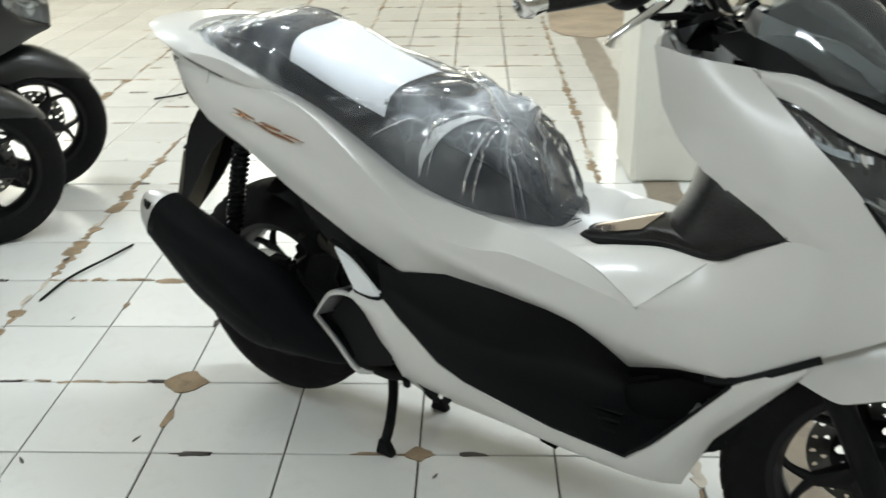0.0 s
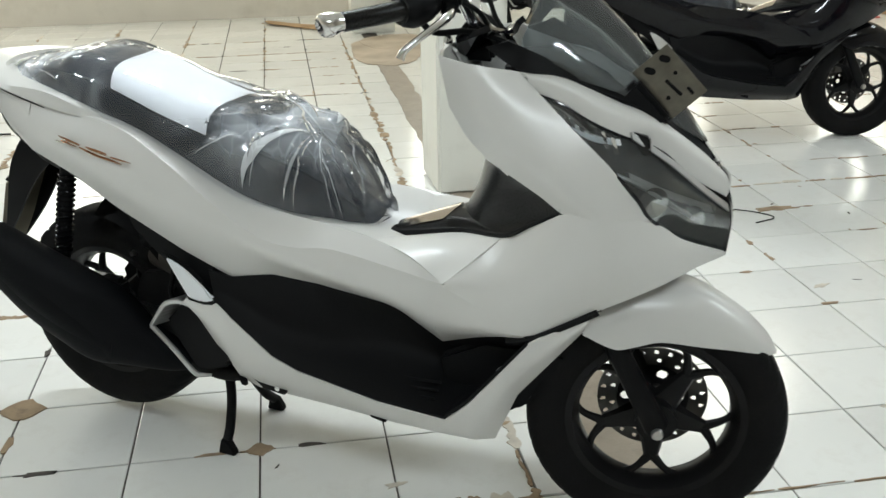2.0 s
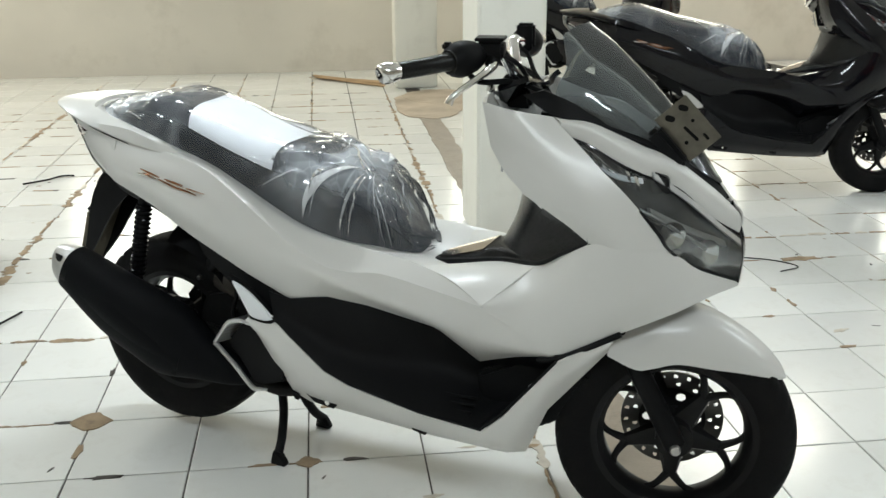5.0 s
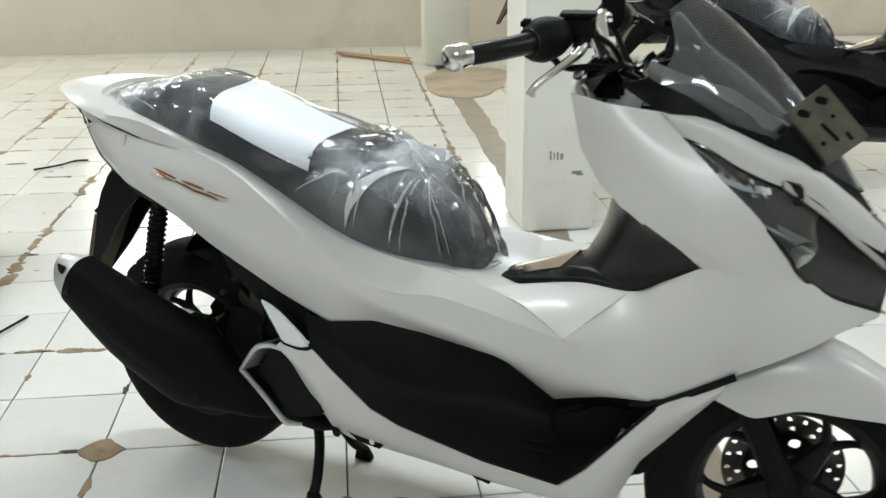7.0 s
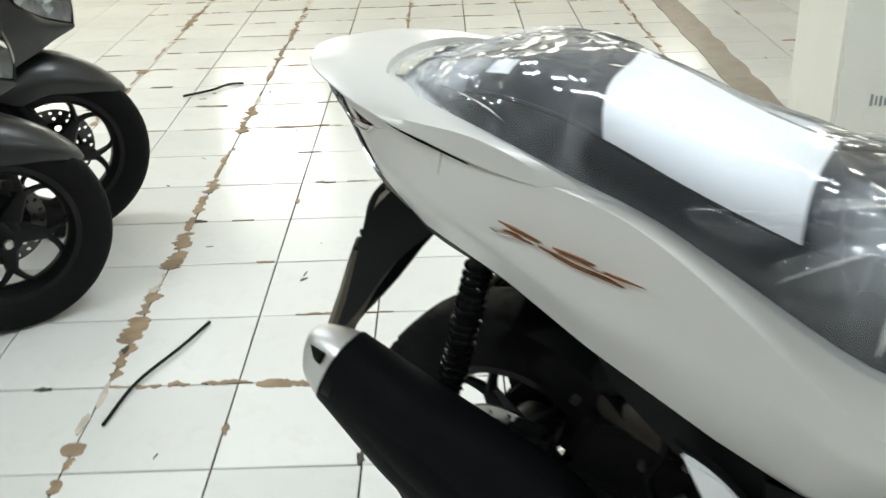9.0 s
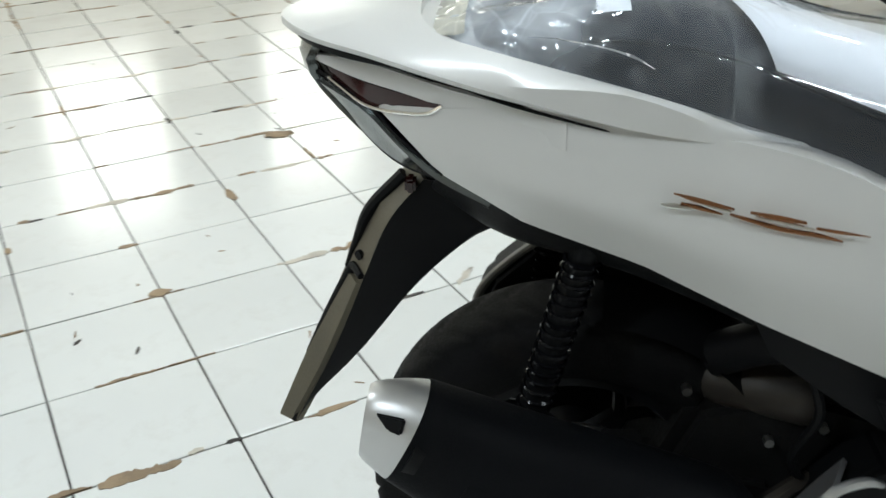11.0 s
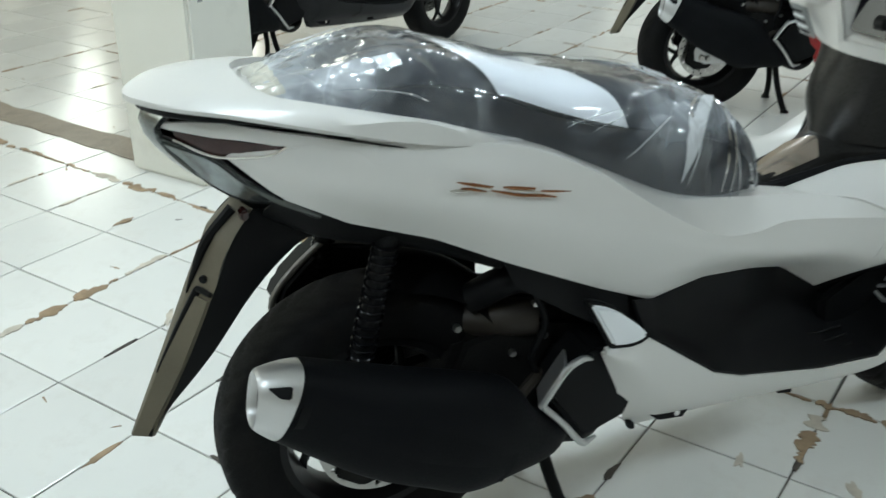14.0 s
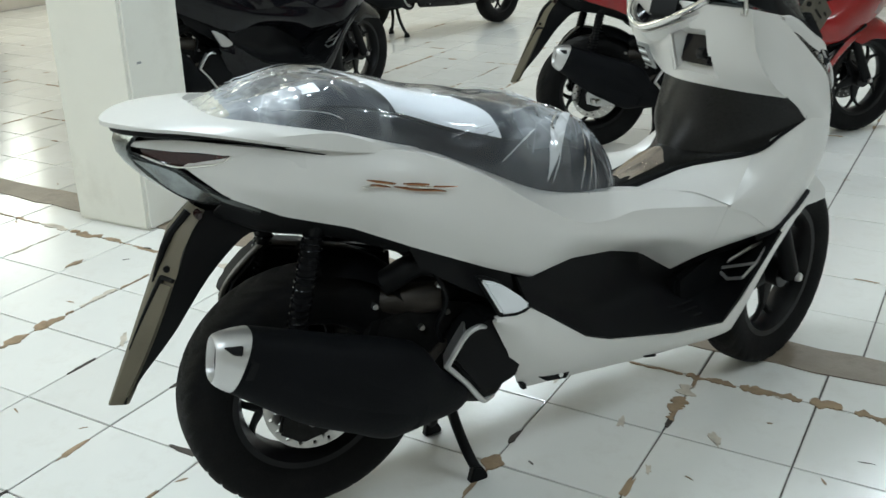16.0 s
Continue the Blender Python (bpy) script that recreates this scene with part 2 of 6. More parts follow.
M_STEEL = material("brushed_steel", (0.52, 0.51, 0.49), 0.30, metal=1.0, vary=0.1, scale=15, bump=0.05, fine=300)
M_DULLSTEEL = material("dull_steel", (0.17, 0.16, 0.135), 0.34, metal=0.9, vary=0.25, scale=25, bump=0.1)
M_CHROME = material("chrome", (0.80, 0.79, 0.77), 0.10, metal=1.0, vary=0.04, scale=10, bump=0.0)
M_ALLOY = material("satin_alloy", (0.62, 0.62, 0.62), 0.38, metal=0.85, vary=0.06, scale=10, bump=0.06, fine=350)
M_ENGINE = material("engine_casting", (0.010, 0.0098, 0.0095), 0.6, metal=0.2, vary=0.3, scale=18, bump=0.3, fine=200, spec=0.18)
M_STARTER = material("starter_casing", (0.036, 0.030, 0.024), 0.5, metal=0.3, vary=0.3, scale=20, bump=0.2)
M_DARKALLOY = material("dark_casting", (0.20, 0.19, 0.17), 0.5, metal=0.5, vary=0.3, scale=20, bump=0.2)
M_MUFFLER = material("muffler_black", (0.0040, 0.0045, 0.0055), 0.6, vary=0.2, scale=9, bump=0.15, fine=300, spec=0.09)
M_SEAT = material("seat_vinyl", (0.010, 0.016, 0.028), 0.6, vary=0.15, scale=9, bump=0.03, fine=420, spec=0.15)
M_PAPER = material("paper_sheet", (0.86, 0.88, 0.91), 0.6, vary=0.03, scale=7, bump=0.05)
M_COPPER = material("emblem_copper", (0.36, 0.17, 0.085), 0.2, metal=1.0, vary=0.1, scale=20, bump=0.0)
M_REDLENS = material("tail_lens", (0.030, 0.006, 0.005), 0.10, coat=0.2, vary=0.3, scale=30, bump=0.0)
M_LAMPGREY = material("lamp_reflector_shell", (0.085, 0.09, 0.095), 0.2, metal=0.6, vary=0.3, scale=22, bump=0.0)
# front disc steel, coloured dark for the dim surroundings it mirrors
M_DISC = material("brake_steel_dark_reflection", (0.11, 0.11, 0.105), 0.35, metal=1.0, vary=0.2, scale=20, bump=0.05)
M_SILVERLAMP = material("silver_lamp_shell", (0.19, 0.205, 0.205), 0.16, metal=0.8, vary=0.25, scale=30, bump=0.0)
M_GREYLABEL = material("grey_label", (0.26, 0.27, 0.27), 0.5, vary=0.1, scale=40, bump=0.0)
M_FILM = film_material("plastic_film", (0.985, 0.99, 0.995), (0.72, 0.77, 0.84), 0.030, 0.26)
M_FOLDGLARE = film_material("film_pleats_and_glare", (0.94, 0.95, 0.97), (0.85, 0.88, 0.92), 0.34, 0.6)
M_OLDFILM = film_material("yellowed_film", (0.97, 0.96, 0.92), (0.80, 0.78, 0.68), 0.09, 0.5)
M_SMOKE = clear_material("smoked_screen", (0.80, 0.85, 0.87), 0.07, 0.06)
M_CLEAR = clear_material("clear_lens", (0.92, 0.94, 0.95), 0.025, 0.03)
M_GLASS = clear_material("window_glass", (0.95, 0.97, 0.97), 0.02, 0.02)


# ---- mesh helpers ----
def mesh_of(name, bm, mat, smooth=True):
    me = bpy.data.meshes.new(name)
    bmesh.ops.recalc_face_normals(bm, faces=bm.faces)
    bm.to_mesh(me)
    bm.free()
    me.materials.append(mat)
    if smooth:
        me.polygons.foreach_set("use_smooth", [True] * len(me.polygons))
        me.set_sharp_from_angle(angle=radians(38))
    return me


def part(name, bm, mat, parent, label="", smooth=True):
    ob = new(name, mesh_of(name, bm, mat, smooth))
    ob.parent = parent
    return tagged(ob, label)


def thing(name, m, label, category, group="", kind=""):
    ob = new(name)
    ob.matrix_world = m
    ob.empty_display_size = 0.1
    return tagged(ob, label, category, group, kind)


def single(name, bm, mat, label, category, group="", kind="", smooth=True):
    return tagged(new(name, mesh_of(name, bm, mat, smooth)), label, category, group, kind)


def spline(pts, n):
    """n + 1 points along a centripetal-like Catmull-Rom curve through pts."""
    p = np.array(pts, float)
    k = len(p)
    if k == 2:
        return np.array([p[0] + (p[1] - p[0]) * i / n for i in range(n + 1)])
    out = []
    for i in range(n + 1):
        u = i / n * (k - 1)
        j = min(int(u), k - 2)
        t = u - j
        a, b, c, d = p[max(j - 1, 0)], p[j], p[j + 1], p[min(j + 2, k - 1)]
        if j == 0:
            a = 2 * b - c
        if j + 2 > k - 1:
            d = 2 * c - b
        out.append(0.5 * (2 * b + (c - a) * t + (2 * a - 5 * b + 4 * c - d) * t * t + (3 * b - a - 3 * c + d) * t ** 3))
    return np.array(out)


def polyline(pts, n):
    """n + 1 points on straight runs between pts, with only a slight rounding: for panel edges with hard corners."""
    p = np.array(pts, float)
    out = []
    for i in range(n + 1):
        u = i / n * (len(p) - 1)
        j = min(int(u), len(p) - 2)
        out.append(p[j] + (p[j + 1] - p[j]) * (u - j))
    return np.array(out)


def surface(rows, nu=24, nv=10, flat=False):
    """Grid of points through the control rows: nu along a row, nv across. flat: straight between rows."""
    along = np.array([polyline(r, nu) if isinstance(r, tuple) else spline(r, nu) for r in rows])
    if flat:
        cols = []
        per = max(nv // (len(rows) - 1), 1)
        for i in range(len(rows) - 1):
            for k in range(per):
                cols.append(along[i] + (along[i + 1] - along[i]) * k / per)
        cols.append(along[-1])
        return np.array(cols)
    return np.array([spline(along[:, i], nv) for i in range(nu + 1)]).transpose(1, 0, 2)


def add_grid(bm, g, closed_v=False, closed_u=False):
    nv, nu = g.shape[:2]
    v = [[bm.verts.new(g[j, i]) for i in range(nu)] for j in range(nv)]
    for j in range(nv if closed_v else nv - 1):
        for i in range(nu if closed_u else nu - 1):
            q = [v[j][i], v[j][(i + 1) % nu], v[(j + 1) % nv][(i + 1) % nu], v[(j + 1) % nv][i]]
            if len(set(q)) == 4:
                bm.faces.new(q)
    return v


def shell(rows, thick=0.004, nu=24, nv=10, mirror=False, flat=False, inward=(0, 0, 0.6)):
    """A panel with thickness: outer surface through the rows, inner one set back along its normal, edges closed."""
    g = surface(rows, nu, nv, flat)
    if mirror:
        g = g * np.array([1, -1, 1])
    du, dv = np.gradient(g, axis=1), np.gradient(g, axis=0)
    nrm = np.cross(du, dv)
    nrm /= np.maximum(np.linalg.norm(nrm, axis=2, keepdims=True), 1e-9)
    c = np.array(inward) + np.array([g[..., 0].mean(), 0, 0])
    if (nrm * (g - c)).sum() < 0:
        nrm = -nrm
    h = g - nrm * thick
    bm = bmesh.new()
    a, b = add_grid(bm, g), add_grid(bm, h)
    m, k = len(a) - 1, len(a[0]) - 1
    ring = [(0, i) for i in range(k)] + [(j, k) for j in range(m)] + [(m, i) for i in range(k, 0, -1)] + [(j, 0) for j in range(m, 0, -1)]
    for s, (j, i) in enumerate(ring):
        jj, ii = ring[(s + 1) % len(ring)]
        bm.faces.new((a[j][i], a[jj][ii], b[jj][ii], b[j][i]))
    return bm


def tube(pts, radius, seg=10, n=None, bm=None, squash=1.0, caps=True):
    """A round rod along a curve; radius may be one number or one per control point."""
    n = n or 6 * (len(pts) - 1)
    c = spline(pts, n)
    r = np.array([radius] * (n + 1)) if np.isscalar(radius) else spline([(x, 0, 0) for x in radius], n)[:, 0]
    bm = bm or bmesh.new()
    t = np.gradient(c, axis=0)
    t /= np.maximum(np.linalg.norm(t, axis=1, keepdims=True), 1e-9)
    ref = np.array([0, 0, 1.0]) if abs(t[0][2]) < 0.9 else np.array([1.0, 0, 0])
    g = []
    for i in range(n + 1):
        s = np.cross(ref, t[i])
        s /= np.linalg.norm(s)
        w = np.cross(t[i], s)
        ref = w
        g.append([c[i] + r[i] * (s * math.cos(a) * squash + w * math.sin(a)) for a in np.linspace(0, 2 * math.pi, seg, endpoint=False)])
    v = add_grid(bm, np.array(g), closed_u=True)
    if caps:
        bm.faces.new(v[0])
        bm.faces.new(v[-1][::-1])
    return bm


def lathe(profile, seg=48, bm=None, centre=(0, 0, 0), close=True):
    """Turns (radius, y) pairs round the y axis."""
    bm = bm or bmesh.new()
    g = np.array([[(centre[0] + r * math.cos(a), centre[1] + y, centre[2] + r * math.sin(a)) for a in np.linspace(0, 2 * math.pi, seg, endpoint=False)] for r, y in profile])
    add_grid(bm, g, closed_v=close, closed_u=True)
    return bm


def prism(outline, y0, y1, bm=None, bevel=0.0):
    """An (x, z) outline extruded from y0 to y1, with bevelled edges."""
    own = bmesh.new()
    a = [own.verts.new((x, y0, z)) for x, z in outline]
    b = [own.verts.new((x, y1, z)) for x, z in outline]
    own.faces.new(a)
    own.faces.new(b[::-1])
    for i in range(len(a)):
        j = (i + 1) % len(a)
        own.faces.new((a[i], b[i], b[j], a[j]))
    if bevel:
        bmesh.ops.bevel(own, geom=list(own.edges), offset=bevel, segments=2, affect="EDGES", clamp_overlap=True)
    if bm is None:
        return own
    me = bpy.data.meshes.new("tmp")
    own.to_mesh(me)
    own.free()
    bm.from_mesh(me)
    bpy.data.meshes.remove(me)
    return bm


def box(cx, cy, cz, sx, sy, sz, bm=None, bevel=0.0):
    return prism([(cx - sx / 2, cz - sz / 2), (cx + sx / 2, cz - sz / 2), (cx + sx / 2, cz + sz / 2), (cx - sx / 2, cz + sz / 2)], cy - sy / 2, cy + sy / 2, bm, bevel)


def turned(bm, m):
    bm.transform(m)
    return bm


def perforated(r0, r1, thick, holes, hole_r, seg=198, rings=15):
    """A drilled brake disc round the y axis: the cells that fall in a hole are left out."""
    bm = bmesh.new()
    rad = np.linspace(r0, r1, rings + 1)
    ang = np.linspace(0, 2 * math.pi, seg, endpoint=False)
    keep = {}
    for j in range(rings):
        for i in range(seg):
            rm, am = (rad[j] + rad[j + 1]) / 2, ang[i] + math.pi / seg
            p = (rm * math.cos(am), rm * math.sin(am))
            keep[j, i] = all((p[0] - hx) ** 2 + (p[1] - hz) ** 2 > hole_r ** 2 for hx, hz in holes)
    for y in (-thick / 2, thick / 2):
        v = [[bm.verts.new((r * math.cos(a), y, r * math.sin(a))) for a in ang] for r in rad]
        for (j, i), k in keep.items():
            if k:
                bm.faces.new((v[j][i], v[j][(i + 1) % seg], v[j + 1][(i + 1) % seg], v[j + 1][i]))
        if y < 0:
            low = v
    for j in (0, rings):
        for i in range(seg):
            bm.faces.new((low[j][i], low[j][(i + 1) % seg], v[j][(i + 1) % seg], v[j][i]))
    bmesh.ops.delete(bm, geom=[q for q in bm.verts if not q.link_faces], context="VERTS")
    return bm


def add_tyre(r, half, bead, seg=238):
    """A tyre with slanted tread grooves cut into its crown."""
    prof = []
    for k in range(25):
        s = -1 + 2 * k / 24
        prof.append((s, r - (r - bead - 0.02) * abs(s) ** 3.2 * 0.62, half * math.sin(s * math.pi / 2)))
    bm = bmesh.new()
    g = []
    for s, rr, y in prof:
        ring = []
        for i in range(seg):
            a = 2 * math.pi * i / seg
            ph = (i / seg * 34 + abs(s) * 1.7 + (0.5 if s > 0 else 0)) % 1
            cut = 0.0042 if ph < 0.18 and 0.10 < abs(s) < 0.92 else 0
            ring.append(((rr - cut) * math.cos(a), y, (rr - cut) * math.sin(a)))
        g.append(ring)
    for y in (half * 0.86, half * 0.7, -half * 0.7, -half * 0.86):
        rr = bead + 0.012 if abs(y) > half * 0.8 else bead
        g.append([(rr * math.cos(2 * math.pi * i / seg), y, rr * math.sin(2 * math.pi * i / seg)) for i in range(seg)])
    add_grid(bm, np.array(g), closed_v=True, closed_u=True)
    return bm


def add_rim(bead, half, hub_r, hub_half, spokes=5, phase=0.0):
    bm = lathe([(bead + 0.006, half * 0.78), (bead + 0.004, half * 0.66), (bead - 0.012, half * 0.60), (bead - 0.022, half * 0.2), (bead - 0.022, -half * 0.2), (bead - 0.012, -half * 0.60), (bead + 0.004, -half * 0.66), (bead + 0.006, -half * 0.78), (bead - 0.014, -half * 0.74), (bead - 0.028, -half * 0.3), (bead - 0.028, half * 0.3), (bead - 0.014, half * 0.74)], 72)
    lathe([(0.012, hub_half), (hub_r * 0.75, hub_half), (hub_r, hub_half * 0.7), (hub_r, -hub_half * 0.7), (hub_r * 0.75, -hub_half), (0.012, -hub_half)], 32, bm)
    for k in range(spokes):
        a = phase + 2 * math.pi * k / spokes
        at = lambda rr, da: (rr * math.cos(a + da), 0.0, rr * math.sin(a + da))
        fork = hub_r + (bead - hub_r) * 0.52
        tube([at(hub_r * 0.8, 0), at((hub_r + fork) / 2, 0), at(fork, 0)], [0.034, 0.022, 0.014], 8, 8, bm, 0.6)
        for side in (-1, 1):
            tube([at(fork - 0.008, 0), at(bead * 0.80, side * 0.23), at(bead - 0.010, side * 0.43)], [0.011, 0.0075, 0.010], 8, 8, bm, 0.9)
    return bm


def ring_holes(spec):
    return [(r * math.cos(2 * math.pi * (i + off) / n), r * math.sin(2 * math.pi * (i + off) / n)) for r, n, off in spec for i in range(n)]


# ---- the scooter; x ahead from the rear hub's plane, y to its left, z up from the floor ----
REAR, FRONT, STEER = (0.045, 0.0, 0.287), (1.35, 0.012, 0.255), 15
SEAT = [(-0.095, 0.872, 0.07, 0.855), (0.0, 0.896, 0.118, 0.846), (0.1, 0.911, 0.136, 0.820), (0.21, 0.888, 0.138, 0.785), (0.32, 0.838, 0.136, 0.732), (0.42, 0.820, 0.136, 0.684), (0.53, 0.802, 0.134, 0.638), (0.64, 0.765, 0.124, 0.610), (0.710, 0.700, 0.094, 0.598), (0.755, 0.632, 0.058, 0.590)]


def seat_point(u, v, puff, wrinkle=0.0, drop=0.0, least=0.0):
    """A point of the seat's upper surface, blown out by puff, with folds of depth wrinkle."""
    st = SEAT_CURVE
    q = min(max(u, 0.0), 1.0) * 60
    k = min(int(q), 59)
    x, top, half, low = st[k] + (st[k + 1] - st[k]) * (q - k)
    a = math.pi * v
    c, s = math.cos(a), math.sin(a)
    y = -half * math.copysign(abs(c) ** 0.55, c)
    z = low - drop + (top - low + drop) * abs(s) ** 0.62
    out = np.array((0.25 if u > 0.85 else (-0.25 if u < 0.1 else 0), -c, 0.35 + s))
    out /= np.linalg.norm(out)
    f = puff
    if wrinkle:
        broad = noise.noise(Vector((x * 6, y * 3, z * 6)))
        ridge = 0.0
        for (ua, va), (ub, vb), high, wide in FOLDS:
            du, dv = ub - ua, vb - va
            t = min(max(((u - ua) * du + (v - va) * dv) / (du * du + dv * dv), 0.0), 1.0)
            d = math.hypot((u - ua - du * t) * 0.9, (v - va - dv * t) * 0.5)
            if d < wide:
                ridge = max(ridge, high * (1 - d / wide) * min(1.0, 5 * t, 5 * (1 - t) + 0.3))
        if 0.29 < u < 0.58 and 0.17 < v < 0.82:
            ridge *= 0.3
        bulge = 0.020 * math.exp(-((x - 0.37) / 0.10) ** 2) * abs(s) ** 2
        f += wrinkle * (broad * 0.40 - 0.1) + ridge + bulge
        f = max(f, least)
    return np.array((x, y, z)) + out * f


SEAT_CURVE = spline(SEAT, 60)


def make_folds():
    """Straight pleats of the film, as lines over the seat: fans from the rider's hump down to the hems, bunches at the rear."""
    rd = random.Random(11)
    out = []
    for side in (0, 1):
        V = (lambda v: v) if not side else (lambda v: 1 - v)
        out.append(((0.785, V(0.46)), (0.665, V(0.03)), 0.016, 0.048))
        for ua, va, ub, vb in ((0.79, 0.44, 0.735, 0.02), (0.79, 0.46, 0.775, 0.01), (0.80, 0.44, 0.82, 0.01), (0.81, 0.46, 0.87, 0.02), (0.82, 0.44, 0.92, 0.02), (0.83, 0.46, 0.97, 0.15), (0.83, 0.48, 0.98, 0.32), (0.70, 0.30, 0.66, 0.03), (0.74, 0.40, 0.69, 0.12), (0.66, 0.22, 0.56, 0.06), (0.74, 0.48, 0.50, 0.18), (0.62, 0.30, 0.48, 0.12)):
            out.append(((ua + rd.uniform(-0.02, 0.02), V(va + rd.uniform(-0.03, 0.03))), (ub + rd.uniform(-0.02, 0.02), V(vb)), rd.uniform(0.007, 0.014), rd.uniform(0.012, 0.024)))
        for ub in (0.50, 0.58):
            out.append(((0.44, V(0.12)), (ub, V(rd.uniform(0.14, 0.26))), rd.uniform(0.005, 0.008), 0.014))
        for k in range(12):
            u = rd.uniform(0.02, 0.26)
            out.append(((u, V(rd.uniform(0.25, 0.48))), (u + rd.uniform(0.02, 0.12), V(rd.uniform(-0.02, 0.10))), rd.uniform(0.003, 0.006), rd.uniform(0.016, 0.028)))
    for k in range(10):
        u, v = rd.uniform(0.0, 0.2), rd.uniform(0.15, 0.85)
        out.append(((u, v), (u + rd.uniform(0.05, 0.14), v + rd.uniform(-0.10, 0.10)), rd.uniform(0.002, 0.005), rd.uniform(0.016, 0.026)))
    for k in range(8):
        u, v = rd.uniform(0.60, 0.85), rd.uniform(0.3, 0.7)
        out.append(((u, v), (u + rd.uniform(0.05, 0.16), v + rd.uniform(-0.16, 0.16)), rd.uniform(0.003, 0.006), rd.uniform(0.018, 0.028)))
    return out


FOLDS = make_folds()


def seat_grid(nu, nv, puff, wrinkle=0.0, v0=0.0, v1=1.0, u0=0.0, u1=1.0, drop=0.0, least=0.0):
    return np.array([[seat_point(u0 + (u1 - u0) * i / nu, v0 + (v1 - v0) * j / nv, puff, wrinkle, drop, least) for i in range(nu + 1)] for j in range(nv + 1)])


def skirt_slots(root, mi):
    """Dark openings near the lower edge of the side skirt."""
    s = 1 if mi else -1
    for outline, y in (([(0.501, 0.256), (0.536, 0.229), (0.588, 0.222), (0.598, 0.237), (0.553, 0.247)], 0.150), ([(0.796, 0.224), (0.834, 0.217), (0.832, 0.211), (0.800, 0.217)], 0.157), ([(0.470, 0.242), (0.486, 0.236), (0.488, 0.222), (0.476, 0.224)], 0.146)):
        slot = part("skirt_slot", prism(outline, s * y - 0.006, s * y + 0.006, None, 0.0015), M_PLASTIC, root, "dark slot in the skirt")
    part("slot_rivet", lathe([(0.0, -0.003), (0.006, -0.002), (0.007, 0.002), (0.0, 0.003)], 12, None, (0.572, s * 0.156, 0.236)), M_CHROME, root, "bright rivet")


def build_scooter(m, paint, label, group="", bracket=False, film=True, paint2=None, rim_phase=0.942):
    root = thing("scooter", m, label, "scooter", group)
    paint2 = paint2 or paint
    P = lambda name, bm, mat, lab="", parent=None: part(name, bm, mat, parent or root, lab)
    both = (False, True)

    # rear and front wheels
    hub = P("rear_wheel", lathe([(0.012, 0.06), (0.045, 0.06), (0.05, -0.05), (0.012, -0.05)], 28), M_RIM)
    hub.location = REAR
    P("tyre", add_tyre(0.256, 0.066, 0.165), M_RUBBER, "black grooved rubber tyre", hub)
    P("rim", add_rim(0.168, 0.062, 0.042, 0.045, 5, 0.9), M_RIM, "black cast rim with split spokes", hub)
    P("brake_disc", turned(perforated(0.062, 0.11, 0.005, ring_holes([(0.073, 20, 0), (0.086, 20, 0.33), (0.099, 20, 0.66)]), 0.0045), Matrix.Translation((0, -0.062, 0))), M_STEEL, "drilled steel brake disc", hub)
    steer = Matrix.Translation(FRONT) @ pose(0, 0, 0, 0, 0, STEER)
    fhub = P("front_wheel", lathe([(0.012, 0.05), (0.035, 0.05), (0.04, -0.05), (0.012, -0.05)], 28), M_RIM)
    fhub.matrix_local = steer
    P("tyre", add_tyre(0.256, 0.054, 0.175), M_RUBBER, "black grooved rubber tyre", fhub)
    P("rim", add_rim(0.178, 0.052, 0.036, 0.04, 5, rim_phase), M_RIM, "black cast rim with split spokes", fhub)
    P("brake_disc", turned(perforated(0.072, 0.112, 0.005, ring_holes([(0.083, 13, 0), (0.101, 22, 0.4)]), 0.0056), Matrix.Translation((0, 0.058, 0))), M_DISC, "drilled steel brake disc with a dark reflection in its colour", fhub)
    P("disc_carrier", turned(perforated(0.03, 0.073, 0.006, ring_holes([(0.054, 10, 0)]), 0.011), Matrix.Translation((0, 0.056, 0))), M_RIM, "", fhub)
    P("axle_nut", lathe([(0.0, -0.098), (0.009, -0.098), (0.012, -0.094), (0.012, -0.085), (0.0, -0.085)], 12), M_STEEL, "steel axle nut", fhub)

    # fork, fender, caliper turn with the front wheel
    fork = P("front_fork", tube([(0.0, -0.066, 0.0), (-0.10, -0.066, 0.20), (-0.24, -0.066, 0.48)], [0.024, 0.021, 0.019], 14), M_PLASTIC)
    fork.matrix_local = steer
    P("fork_leg", tube([(0.0, 0.066, 0.0), (-0.10, 0.066, 0.20), (-0.24, 0.066, 0.48)], [0.024, 0.021, 0.019], 14), M_PLASTIC, "", fork)
    P("caliper", box(-0.06, 0.075, 0.075, 0.06, 0.05, 0.085, None, 0.012), M_DARKALLOY, "dark cast brake caliper", fork)
    P("brake_hose", tube([(-0.06, 0.06, 0.12), (-0.05, 0.055, 0.2), (-0.12, 0.05, 0.32)], 0.005, 8), M_PLASTIC, "", fork)
    crown = spline([(0.222, 0, 0.148), (0.208, 0, 0.176), (0.175, 0, 0.211), (0.130, 0, 0.246), (0.074, 0, 0.279), (0.020, 0, 0.298), (-0.05, 0, 0.306), (-0.10, 0, 0.300), (-0.15, 0, 0.282)], 32)
    edge = spline([(0.217, 0.014, 0.146), (0.200, 0.034, 0.152), (0.165, 0.056, 0.167), (0.125, 0.067, 0.176), (0.070, 0.076, 0.184), (-0.005, 0.088, 0.196), (-0.055, 0.096, 0.187), (-0.092, 0.099, 0.183), (-0.150, 0.099, 0.210)], 32)
    g = []
